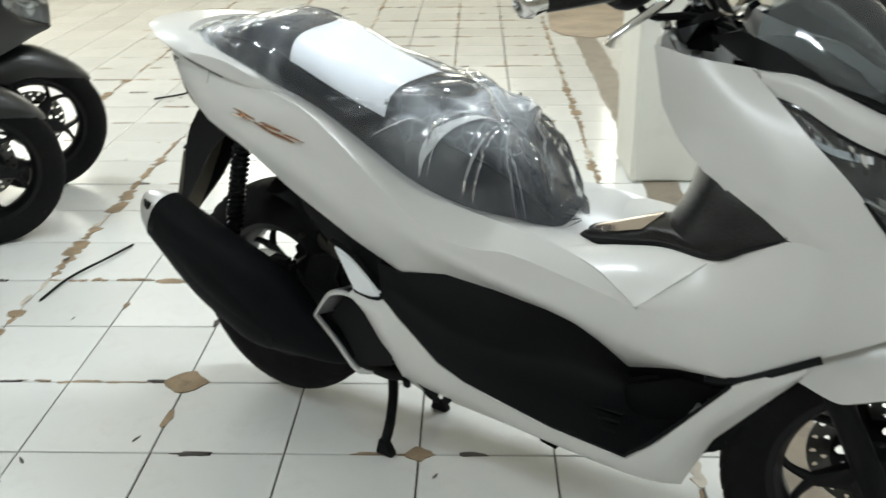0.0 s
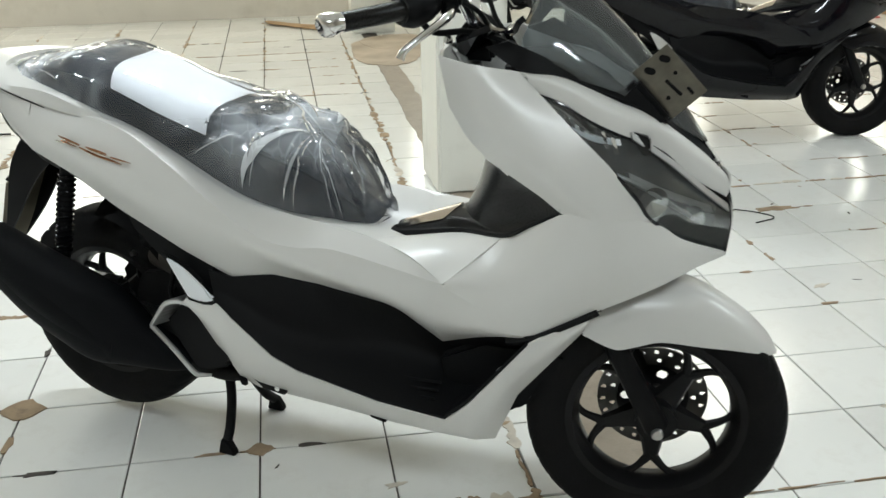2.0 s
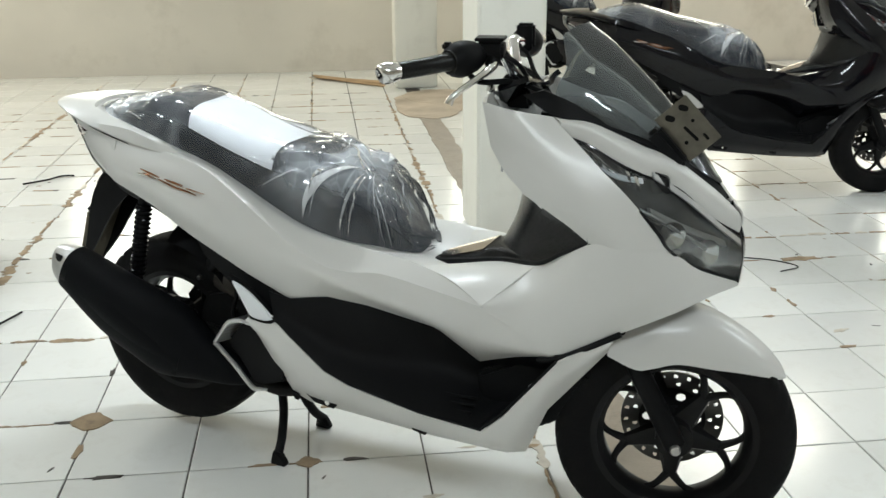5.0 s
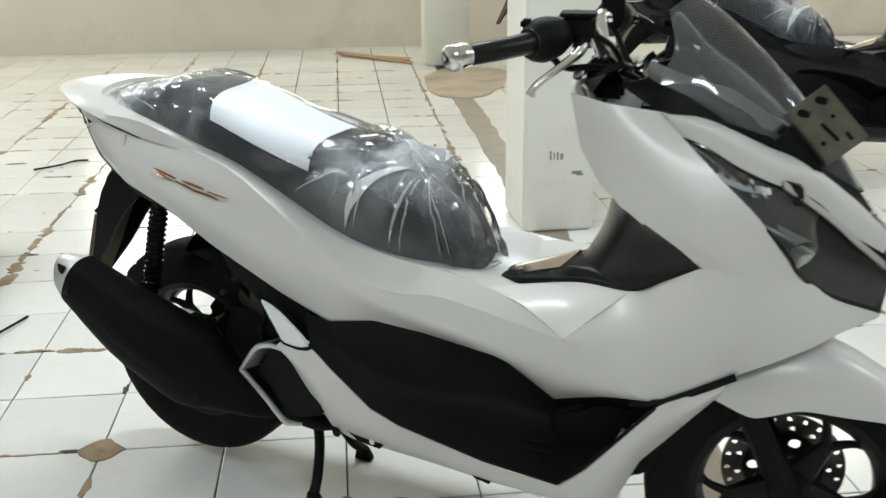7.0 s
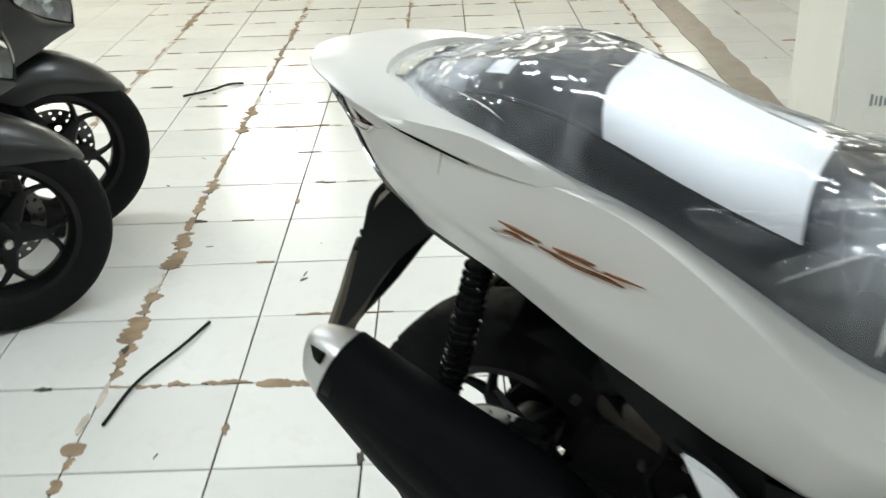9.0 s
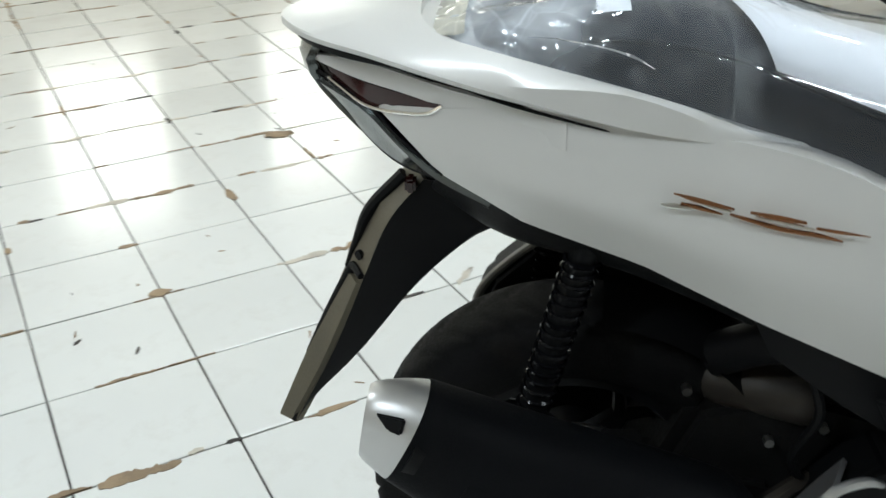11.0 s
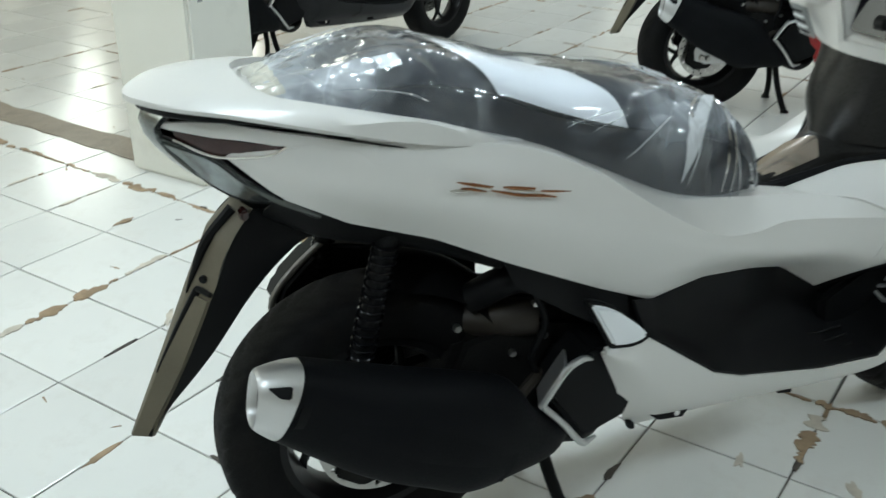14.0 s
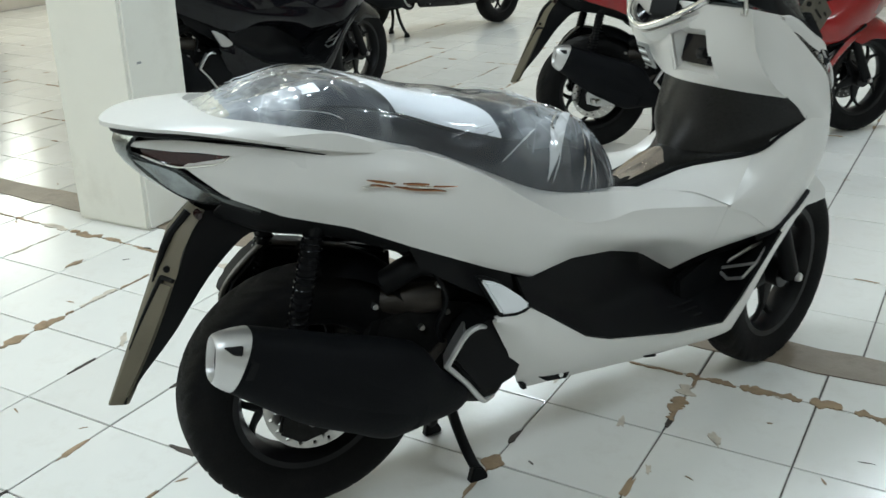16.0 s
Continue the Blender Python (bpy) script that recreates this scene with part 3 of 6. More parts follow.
    for j in range(17):
        s = -1 + j / 8
        row = []
        for i in range(33):
            c_, e_ = crown[i], edge[i]
            w = abs(s) ** 2.4
            row.append((c_[0] + (e_[0] - c_[0]) * w, e_[1] * math.copysign(min(abs(s) * 1.25, 1) ** 0.8 * (0.94 + 0.06 * abs(s)), s), c_[2] + (e_[2] - c_[2]) * w))
        g.append(row)
    g = np.array(g)
    fb = bmesh.new()
    va = add_grid(fb, g)
    vb = add_grid(fb, g * np.array([0.985, 0.94, 0.985]))
    for seq in ([(0, i) for i in range(33)], [(16, i) for i in range(33)], [(j, 0) for j in range(17)], [(j, 32) for j in range(17)]):
        for (j, i), (jj, ii) in zip(seq, seq[1:]):
            fb.faces.new((va[j][i], va[jj][ii], vb[jj][ii], vb[j][i]))
    fender = P("front_fender", fb, paint, "glossy front fender")
    fender.matrix_local = steer

    # rear bodywork
    low = ((-0.168, -0.085, 0.811), (-0.105, -0.115, 0.752), (-0.018, -0.145, 0.711), (0.10, -0.160, 0.672), (0.22, -0.170, 0.612), (0.38, -0.168, 0.535), (0.487, -0.160, 0.487), (0.588, -0.160, 0.508), (0.69, -0.156, 0.501), (0.826, -0.088, 0.445), (0.928, -0.080, 0.379))
    mid = [(-0.164, -0.090, 0.814), (-0.102, -0.132, 0.788), (-0.010, -0.176, 0.772), (0.10, -0.193, 0.748), (0.22, -0.200, 0.705), (0.37, -0.198, 0.640), (0.50, -0.192, 0.588), (0.61, -0.194, 0.562), (0.74, -0.192, 0.536), (0.86, -0.181, 0.500), (0.952, -0.170, 0.462)]
    top = [(-0.160, -0.094, 0.817), (-0.098, -0.137, 0.828), (-0.005, -0.158, 0.836), (0.10, -0.163, 0.820), (0.25, -0.166, 0.787), (0.36, -0.180, 0.735), (0.48, -0.188, 0.655), (0.58, -0.191, 0.600), (0.66, -0.189, 0.588), (0.74, -0.182, 0.592), (0.87, -0.189, 0.576), (0.98, -0.197, 0.560)]
    hem = [(0.10, -0.150, 0.826), (0.25, -0.145, 0.791), (0.36, -0.138, 0.740), (0.50, -0.138, 0.670), (0.60, -0.140, 0.642), (0.70, -0.142, 0.629), (0.80, -0.150, 0.618), (0.90, -0.170, 0.598), (0.978, -0.195, 0.563)]
    for mi in both:
        P("side_cowl", shell([low, mid, top], 0.005, 66, 14, mi), paint, "glossy rear side cowl")
        P("cowl_shoulder", shell([top[3:], hem], 0.004, 40, 5, mi), paint, "glossy shoulder of the cowl under the seat")
        P("cowl_lip", shell([hem, [(x, y * 0.6, z - 0.008) for x, y, z in hem[:-3]] + [(0.80, -0.075, 0.590), (0.86, -0.08, 0.590), (0.90, -0.08, 0.590)]], 0.004, 30, 4, mi), paint, "")
    # white front: lower wing, shield, nose
    fl = [(0.981, -0.199, 0.557), (1.050, -0.199, 0.526), (1.135, -0.190, 0.477), (1.262, -0.157, 0.533), (1.36, -0.105, 0.575), (1.412, -0.055, 0.598), (1.456, -0.010, 0.612)]
    fm = [(0.984, -0.199, 0.561), (1.062, -0.197, 0.575), (1.165, -0.204, 0.585), (1.27, -0.178, 0.618), (1.36, -0.120, 0.640), (1.412, -0.062, 0.632), (1.462, -0.010, 0.618)]
    fu = [(0.986, -0.197, 0.565), (1.085, -0.153, 0.653), (1.200, -0.185, 0.720), (1.27, -0.180, 0.717), (1.347, -0.128, 0.704), (1.393, -0.073, 0.661), (1.458, -0.012, 0.624)]
    sr = ((0.983, -0.203, 0.985), (1.003, -0.207, 0.900), (1.022, -0.208, 0.870), (1.072, -0.207, 0.812), (1.124, -0.203, 0.780), (1.164, -0.196, 0.753), (1.200, -0.186, 0.722))
    sm = [(1.04, -0.196, 0.972), (1.110, -0.210, 0.868), (1.195, -0.208, 0.785), (1.27, -0.182, 0.716)]
    sf = [(1.111, -0.157, 0.957), (1.213, -0.168, 0.866), (1.28, -0.164, 0.803), (1.347, -0.130, 0.707)]
    nu_ = [(1.111, -0.152, 0.956), (1.173, -0.132, 0.948), (1.224, -0.112, 0.926), (1.276, -0.092, 0.900), (1.329, -0.072, 0.878), (1.397, -0.032, 0.820), (1.434, -0.008, 0.782)]
    nl_ = [(1.124, -0.157, 0.926), (1.179, -0.150, 0.909), (1.233, -0.140, 0.878), (1.281, -0.127, 0.855), (1.346, -0.093, 0.825), (1.400, -0.059, 0.769), (1.456, -0.010, 0.724)]
    lens_lo = [(1.127, -0.157, 0.920), (1.213, -0.165, 0.861), (1.280, -0.160, 0.798), (1.322, -0.145, 0.747), (1.347, -0.125, 0.704), (1.393, -0.070, 0.661), (1.457, -0.011, 0.627)]
    blade = [(1.301, -0.122, 0.854), (1.363, -0.096, 0.808), (1.414, -0.062, 0.757), (1.458, -0.016, 0.709)]
    nose = [nl_, [tuple((np.array(a) + np.array(b)) / 2 + np.array((0.010, -0.006, 0.007))) for a, b in zip(nu_, nl_)], nu_]
    inset = lambda r, d: [(x - d, y + d * 0.8 if y < -0.03 else y, z) for x, y, z in r]
    lens_mid = [tuple((np.array(a) + np.array(b)) / 2 + np.array((0.008, -0.006, 0.0))) for a, b in zip(nl_, lens_lo)]
    for mi in both:
        P("lower_fairing", shell([fl, fm, fu], 0.005, 30, 12, mi), paint, "glossy lower fairing")
        P("leg_shield", shell([sr, sm, sf], 0.005, 24, 10, mi), paint, "glossy leg shield panel")
        P("nose_cowl", shell(nose, 0.004, 20, 8, mi), paint2, "glossy nose cowl beside the screen")
        lamp = P("headlamp", shell([inset(nl_, 0.022), inset(lens_lo, 0.022)], 0.02, 24, 6, mi), M_LAMPGREY, "grey headlamp housing")
        P("lens", shell([nl_, lens_mid, lens_lo], 0.002, 30, 8, mi), M_CLEAR, "clear headlamp lens", lamp)
        P("light_strip", shell([[(1.205, -0.152, 0.868), (1.235, -0.148, 0.856), (1.285, -0.134, 0.848)], [(1.212, -0.154, 0.858), (1.245, -0.150, 0.845), (1.288, -0.136, 0.838)]], 0.006, 10, 2, mi), M_PAPER, "white running light strip", lamp)
        P("lamp_bezel", shell([[(1.30, -0.128, 0.790), (1.36, -0.085, 0.752), (1.43, -0.025, 0.712)], [(1.305, -0.128, 0.776), (1.365, -0.085, 0.738), (1.435, -0.025, 0.698)]], 0.012, 12, 3, mi), M_ALLOY, "satin lamp bezel", lamp)
        P("lamp_blade", shell([[(x, y, z + 0.006) for x, y, z in blade], [(x + 0.004, y - 0.004, z - 0.006) for x, y, z in blade]], 0.004, 16, 2, mi), M_ALLOY, "satin silver blade across the lamp", lamp)
        for rx, ry, rz in ((1.395, -0.052, 0.692), (1.338, -0.108, 0.736)):
            P("reflector", turned(lathe([(0.0, 0.014), (0.016, 0.006), (0.026, -0.006), (0.028, -0.011), (0.0, 0.0)], 18), Matrix.Translation((rx, -ry if mi else ry, rz)) @ pose(0, 0, 0, 0, 0, -35 if mi else 35)), M_CHROME, "chrome lamp reflector", lamp)
        for k in range(7):
            x0, z0 = 1.168 + 0.017 * k, 0.905 - 0.0085 * k
            P("lamp_fin", prism([(x0, z0), (x0 + 0.007, z0 - 0.002), (x0 + 0.016, z0 - 0.030), (x0 + 0.008, z0 - 0.030)], (0.138 if mi else -0.144) - 0.000, (0.144 if mi else -0.138), None, 0.001), M_CHROME, "", lamp)
        P("lamp_trim_bar", tube([(x, -y if mi else y, z) for x, y, z in ((1.255, -0.150, 0.800), (1.320, -0.128, 0.768), (1.400, -0.060, 0.700))], 0.004, 8), M_ALLOY, "silver inner lamp trim", lamp)
        P("lamp_divider", prism([(1.290, 0.862), (1.330, 0.850), (1.335, 0.820), (1.300, 0.815)], -0.118 if not mi else 0.103, -0.103 if not mi else 0.118, None, 0.003), M_GLOSSBLACK, "black lamp divider", lamp)
        P("lamp_trim", tube([(x, -y if mi else y, z) for x, y, z in lens_lo], 0.0035, 6), M_GLOSSBLACK, "black lamp trim", lamp)
        P("lamp_brow", tube([(x, -y if mi else y, z - 0.002) for x, y, z in nl_], 0.003, 6), M_GLOSSBLACK, "black lamp brow", lamp)
        P("shelf_panel", shell([[(0.78, -0.034, 0.566), (0.90, -0.050, 0.600), (0.975, -0.068, 0.620), (1.085, -0.152, 0.654)], [(0.76, -0.140, 0.608), (0.82, -0.152, 0.611), (0.90, -0.173, 0.600), (0.982, -0.199, 0.562)]], 0.005, 16, 4, mi), paint, "glossy upper step of the fairing")
        P("wing_underside", shell([[(0.978, -0.197, 0.558), (1.05, -0.198, 0.527), (1.135, -0.190, 0.478)], [(0.952, -0.171, 0.463), (1.04, -0.184, 0.468), (1.136, -0.184, 0.470)], [(0.930, -0.080, 0.378), (1.03, -0.120, 0.424), (1.137, -0.174, 0.467)]], 0.005, 14, 10, mi), paint, "")
    P("nose_trim", shell([[(1.434, -0.012, 0.785), (1.458, -0.012, 0.726), (1.466, -0.012, 0.68), (1.462, -0.012, 0.622)], [(1.434, 0.012, 0.785), (1.458, 0.012, 0.726), (1.466, 0.012, 0.68), (1.462, 0.012, 0.622)]], 0.01, 16, 3), M_GLOSSBLACK, "gloss black nose trim")

    # screen and its dark base
    half_scr = [[(1.104, -0.085, 1.104), (1.118, -0.106, 1.048), (1.112, -0.138, 0.988), (1.195, -0.122, 0.944)],
                [(1.115, -0.050, 1.117), (1.165, -0.082, 1.052), (1.215, -0.102, 0.972), (1.290, -0.084, 0.908)],
                [(1.126, 0.0, 1.121), (1.190, 0.0, 1.076), (1.305, 0.0, 0.966), (1.412, 0.0, 0.822)]]
    scr = half_scr + [[(x, -y, z) for x, y, z in r] for r in half_scr[1::-1]]
    P("windscreen", shell(scr, 0.004, 24, 24), M_SMOKE, "smoked clear windscreen")
    for mi in both:
        P("screen_base", shell([[(1.035, -0.120, 0.988), (1.111, -0.153, 0.958), (1.173, -0.134, 0.950), (1.224, -0.114, 0.928), (1.329, -0.074, 0.880), (1.427, -0.010, 0.790)], [(1.085, -0.138, 1.003), (1.118, -0.136, 0.992), (1.172, -0.122, 0.968), (1.222, -0.100, 0.945), (1.322, -0.058, 0.898), (1.416, 0.0, 0.808)]], 0.006, 24, 4, mi), M_PLASTIC, "black cowl under the screen")
    P("screen_inner", shell([[(1.07, -0.11, 0.955), (1.12, -0.11, 0.950), (1.21, -0.085, 0.915)], [(1.06, 0.0, 0.965), (1.16, 0.0, 0.945), (1.37, 0.0, 0.790)], [(1.07, 0.11, 0.955), (1.12, 0.11, 0.950), (1.21, 0.085, 0.915)]], 0.008, 16, 16), M_PLASTIC, "black cowl behind the screen")

    # inside of the leg shield, tunnel
    ins_top = [(0.990, -0.195, 0.984), (0.968, -0.13, 0.985), (0.955, 0.0, 0.985), (0.968, 0.13, 0.985), (0.990, 0.195, 0.984)]
    ins_mid = [(1.03, -0.205, 0.866), (1.005, -0.12, 0.865), (0.985, 0.0, 0.868), (1.005, 0.12, 0.865), (1.03, 0.205, 0.866)]
    ins_low = [(1.112, -0.202, 0.790), (1.05, -0.12, 0.797), (1.005, 0.0, 0.803), (1.05, 0.12, 0.797), (1.112, 0.202, 0.790)]
    bm = shell([ins_top, ins_mid, ins_low], 0.006, 60, 30)
    bmesh.ops.delete(bm, geom=[f for f in bm.faces if -0.088 < f.calc_center_median().y < 0.020 and 0.826 < f.calc_center_median().z < 0.930], context="FACES")
    inner = P("inner_shield", bm, paint, "glossy inner shield with a small glovebox")
    front = [(0.962, 0.026, 0.934), (0.982, -0.094, 0.934), (1.012, -0.094, 0.820), (0.992, 0.026, 0.820)]
    back = [(1.005, 0.006, 0.905), (1.015, -0.082, 0.905), (1.025, -0.082, 0.850), (1.018, 0.004, 0.850)]
    bm = bmesh.new()
    add_grid(bm, np.array([[(x + 0.014, y * 1.03, z) for x, y, z in front], front, [tuple(np.array(a) * 0.85 + np.array(c) * 0.15) for a, c in zip(front, back)], back]), closed_u=True)
    P("glovebox_pocket", bm, paint, "recessed pocket round the glovebox", inner)
    P("glovebox", turned(prism([(-0.048, -0.034), (0.040, -0.032), (0.044, -0.020), (0.044, 0.026), (0.034, 0.034), (-0.040, 0.034), (-0.048, 0.022)], -0.012, 0.012, None, 0.004), pose(1.010, -0.040, 0.877, 0, 0, -90) @ pose(0, 0, 0, -12, 0, 0)), M_GLOSSBLACK, "black open glovebox", inner)
    P("key_socket", lathe([(0.0, -0.004), (0.011, -0.004), (0.013, 0.0), (0.013, 0.014), (0.0, 0.014)], 16, None, (0.996, -0.066, 0.872)), M_TUNNEL, "", inner)
    P("caution_label", shell([[(0.990, 0.158, 0.868), (0.981, 0.108, 0.868)], [(1.004, 0.136, 0.814), (0.993, 0.084, 0.814)]], 0.003, 4, 2), M_GREYLABEL, "grey printed label", inner)
    for k in range(5):
        P("label_line", shell([[(0.980 + 0.0026 * k, 0.145 - 0.004 * k, 0.861 - 0.009 * k), (0.974 + 0.0024 * k, 0.112 - 0.004 * k, 0.861 - 0.009 * k)], [(0.981 + 0.0026 * k, 0.143 - 0.004 * k, 0.857 - 0.009 * k), (0.975 + 0.0024 * k, 0.110 - 0.004 * k, 0.857 - 0.009 * k)]], 0.001, 3, 1), M_PAPER if k % 2 else M_PLASTIC, "", inner)
    arc = [(0.975, 0.150, 0.972), (0.955, 0.138, 0.940), (0.948, 0.112, 0.920), (0.944, 0.072, 0.917), (0.946, 0.011, 0.937), (0.952, -0.06, 0.968), (0.965, -0.10, 0.992)]
    P("meter", shell([[(x + 0.006, y * 0.95, z + 0.006) for x, y, z in arc], [(1.03, 0.11, 1.01), (1.02, 0.10, 1.00), (1.02, 0.08, 0.99), (1.02, 0.05, 0.99), (1.02, 0.01, 1.0), (1.025, -0.04, 1.01), (1.03, -0.08, 1.02)]], 0.012, 24, 6), M_GLOSSBLACK, "gloss black instrument panel")
    P("meter_ring", tube([(x - 0.006, y, z + 0.002) for x, y, z in arc], 0.0085, 10, 40), M_CHROME, "chrome instrument rim")
    P("meter_housing", shell([[(x + 0.006, y * 1.02, z - 0.010) for x, y, z in arc], [(0.992, 0.155, 0.945), (0.988, 0.142, 0.905), (0.982, 0.112, 0.885), (0.978, 0.072, 0.885), (0.975, 0.011, 0.915), (0.974, -0.06, 0.945), (0.978, -0.10, 0.975)]], 0.005, 24, 5), paint, "")
    bl_low = [(1.085, -0.152, 0.655), (1.005, -0.086, 0.652), (0.955, 0.0, 0.650), (1.005, 0.086, 0.652), (1.085, 0.152, 0.655)]
    bl_mid = [(1.199, -0.187, 0.724), (1.045, -0.120, 0.710), (0.990, 0.0, 0.722), (1.030, 0.125, 0.705), (1.199, 0.187, 0.724)]
    tun = P("tunnel_cover", shell([[(x + 0.004, y, z) for x, y, z in ins_low], bl_mid, bl_low], 0.006, 28, 12), M_TUNNEL, "black grained tunnel cover")
    side = [(0.815, -0.034, 0.586), (0.90, -0.050, 0.606), (0.975, -0.067, 0.625), (1.085, -0.154, 0.656)]
    ridge = [(0.808, -0.022, 0.594), (0.89, -0.034, 0.621), (0.945, -0.045, 0.638), (1.00, -0.06, 0.655)]
    other = lambda r: [(x, -y, z) for x, y, z in r]
    P("tunnel_lid", shell([side, ridge, [(0.806, 0.0, 0.596), (0.885, 0.0, 0.627), (0.925, 0.0, 0.642), (0.96, 0.0, 0.656)], other(ridge), other(side)], 0.008, 24, 20), M_TUNNEL, "black tunnel lid", tun)
    P("lid_plate", shell([[(0.822, -0.027, 0.596), (0.87, -0.037, 0.614), (0.920, -0.044, 0.631)], [(0.818, 0.0, 0.604), (0.87, 0.0, 0.625), (0.945, 0.0, 0.654)], [(0.822, 0.027, 0.596), (0.87, 0.037, 0.614), (0.920, 0.044, 0.631)]], 0.004, 12, 8), M_LIDPLATE, "polished bronze-tinted lid plate", tun)
    across = lambda x, yh, zh, zm, zc: [(x, -yh, zh), (x, -0.07, zm), (x, 0.0, zc), (x, 0.07, zm), (x, yh, zh)]
    P("saddle_panel", shell([across(0.66, 0.138, 0.628, 0.612, 0.600), across(0.74, 0.143, 0.618, 0.604, 0.588), across(0.80, 0.147, 0.612, 0.596, 0.578), across(0.86, 0.150, 0.594, 0.582, 0.570)], 0.005, 20, 12), paint, "glossy panel between seat and tunnel")
    for mi in both:
        s_ = 1 if mi else -1
        P("lid_edge", tube([(0.803, s_ * 0.01, 0.586), (0.814, s_ * 0.036, 0.585), (0.90, s_ * 0.052, 0.604), (0.975, s_ * 0.069, 0.623), (1.085, s_ * 0.153, 0.656), (1.14, s_ * 0.170, 0.688), (1.19, s_ * 0.182, 0.716)], [0.008, 0.010, 0.008, 0.006, 0.005, 0.004, 0.002], 8, 42), M_PLASTIC, "black lid edge", tun)

    # black floor panels, skirt, engine covers
    t_row = ((0.440, -0.172, 0.503), (0.488, -0.161, 0.489), (0.588, -0.155, 0.509), (0.69, -0.152, 0.502), (0.826, -0.083, 0.446), (0.928, -0.074, 0.381), (1.04, -0.120, 0.430), (1.140, -0.178, 0.478))
    f_row = [(0.450, -0.180, 0.470), (0.50, -0.172, 0.440), (0.60, -0.150, 0.400), (0.70, -0.125, 0.375), (0.85, -0.090, 0.350), (0.985, -0.074, 0.308), (1.125, -0.088, 0.368), (1.158, -0.168, 0.473)]
    e_row = ((0.462, -0.189, 0.440), (0.500, -0.200, 0.415), (0.598, -0.205, 0.344), (0.66, -0.207, 0.322), (0.84, -0.210, 0.291), (0.985, -0.208, 0.279), (1.03, -0.207, 0.322), (1.149, -0.203, 0.467))
    sk_t = ((0.385, -0.186, 0.436), (0.462, -0.192, 0.441), (0.502, -0.202, 0.413), (0.60, -0.207, 0.342), (0.66, -0.209, 0.320), (0.84, -0.212, 0.289), (0.987, -0.210, 0.277), (1.035, -0.208, 0.323), (1.152, -0.203, 0.470), (1.255, -0.162, 0.530))
    sk_b = ((0.382, -0.182, 0.424), (0.428, -0.168, 0.335), (0.470, -0.140, 0.236), (0.505, -0.126, 0.211), (0.66, -0.124, 0.202), (0.84, -0.130, 0.195), (1.02, -0.138, 0.199), (1.066, -0.142, 0.215), (1.115, -0.150, 0.330), (1.24, -0.152, 0.488))
    sk_m = [tuple(np.array(a) * 0.5 + np.array(b) * 0.5 + np.array((0, -0.016, 0))) for a, b in zip(sk_t, sk_b)]
    for mi in both:
        fp = P("floor_panel", shell([t_row, f_row, e_row], 0.006, 49, 12, mi), M_PLASTIC, "matte black footboard panel")
        for k in range(4):
            P("foot_rib", tube([(0.70, (1 if mi else -1) * (0.150 + 0.014 * k), 0.346 - 0.013 * k), (0.86, (1 if mi else -1) * (0.142 + 0.016 * k), 0.318 - 0.010 * k), (0.95, (1 if mi else -1) * (0.14 + 0.016 * k), 0.318 - 0.010 * k)], 0.003, 6), M_PLASTIC, "", fp)
        P("side_skirt", shell([sk_t, sk_m, sk_b], 0.005, 54, 10, mi), paint, "glossy lower side skirt")
        skirt_slots(root, mi)
        s = 1 if mi else -1
        P("wing_seam", tube([(1.10, s * 0.172, 0.452), (1.15, s * 0.186, 0.472), (1.21, s * 0.176, 0.504), (1.266, s * 0.160, 0.534)], 0.007, 6), M_PLASTIC, "", fp)
        mk = [(1.0680, 0.0880, 0.3523), (1.1315, 0.1335, 0.4110), (1.1430, 0.1810, 0.4455), (1.0907, 0.1905, 0.3980), (1.0700, 0.1735, 0.3591), (1.0678, 0.1280, 0.3395)]
        ring_ = [(x, s * y, z) for x, y, z in mk]
        fmk = P("foot_marker", tube(ring_[:1] + ring_[1:2], 0.0045, 6, 4), M_ALLOY, "silver foot marker", fp)
        bmk = bmesh.new()
        for a_, b_ in ((1, 2), (2, 3), (3, 4), (4, 5), (5, 0)):
            tube([ring_[a_], ring_[b_]], 0.0045, 6, 4, bmk)
        tube([ring_[0], ring_[3]], 0.004, 6, 4, bmk)
        P("marker_outline", bmk, M_ALLOY, "silver foot marker", fp)
        step_o = [(0.348, 0.526), (0.372, 0.519), (0.400, 0.503), (0.440, 0.470), (0.463, 0.446), (0.448, 0.438), (0.428, 0.436), (0.396, 0.441)]
        cx_, cz_ = 0.410, 0.472
        P("step_rim", prism([(cx_ + (x - cx_) * 1.16, cz_ + (z - cz_) * 1.22 - 0.002) for x, z in step_o], s * 0.182, s * 0.194, None, 0.003), M_PLASTIC, "")
        P("pillion_step", prism(step_o, s * 0.184, s * 0.200, None, 0.005), M_PAPER if paint is M_WHITE else M_ALLOY, "pale folded pillion step")
        P("frame_cover", shell([[(0.20, -0.150, 0.640), (0.32, -0.158, 0.575), (0.44, -0.158, 0.512)], [(0.24, -0.150, 0.560), (0.33, -0.165, 0.500), (0.445, -0.175, 0.432)]], 0.008, 10, 5, mi), M_PLASTIC, "matte black frame cover")
    P("under_cowl", prism([(0.95, 0.215), (1.095, 0.262), (1.130, 0.290), (1.190, 0.400), (1.05, 0.42), (0.93, 0.36)], -0.105, 0.105, None, 0.01), M_PLASTIC, "black under cowl behind the front wheel")
    # radiator with its silver guard on the exhaust side
    rad = P("radiator_cover", prism([(0.298, 0.352), (0.345, 0.400), (0.378, 0.428), (0.43, 0.42), (0.47, 0.300), (0.456, 0.268), (0.386, 0.246), (0.366, 0.250)], -0.164, -0.090, None, 0.008), M_PLASTIC, "black radiator cover")
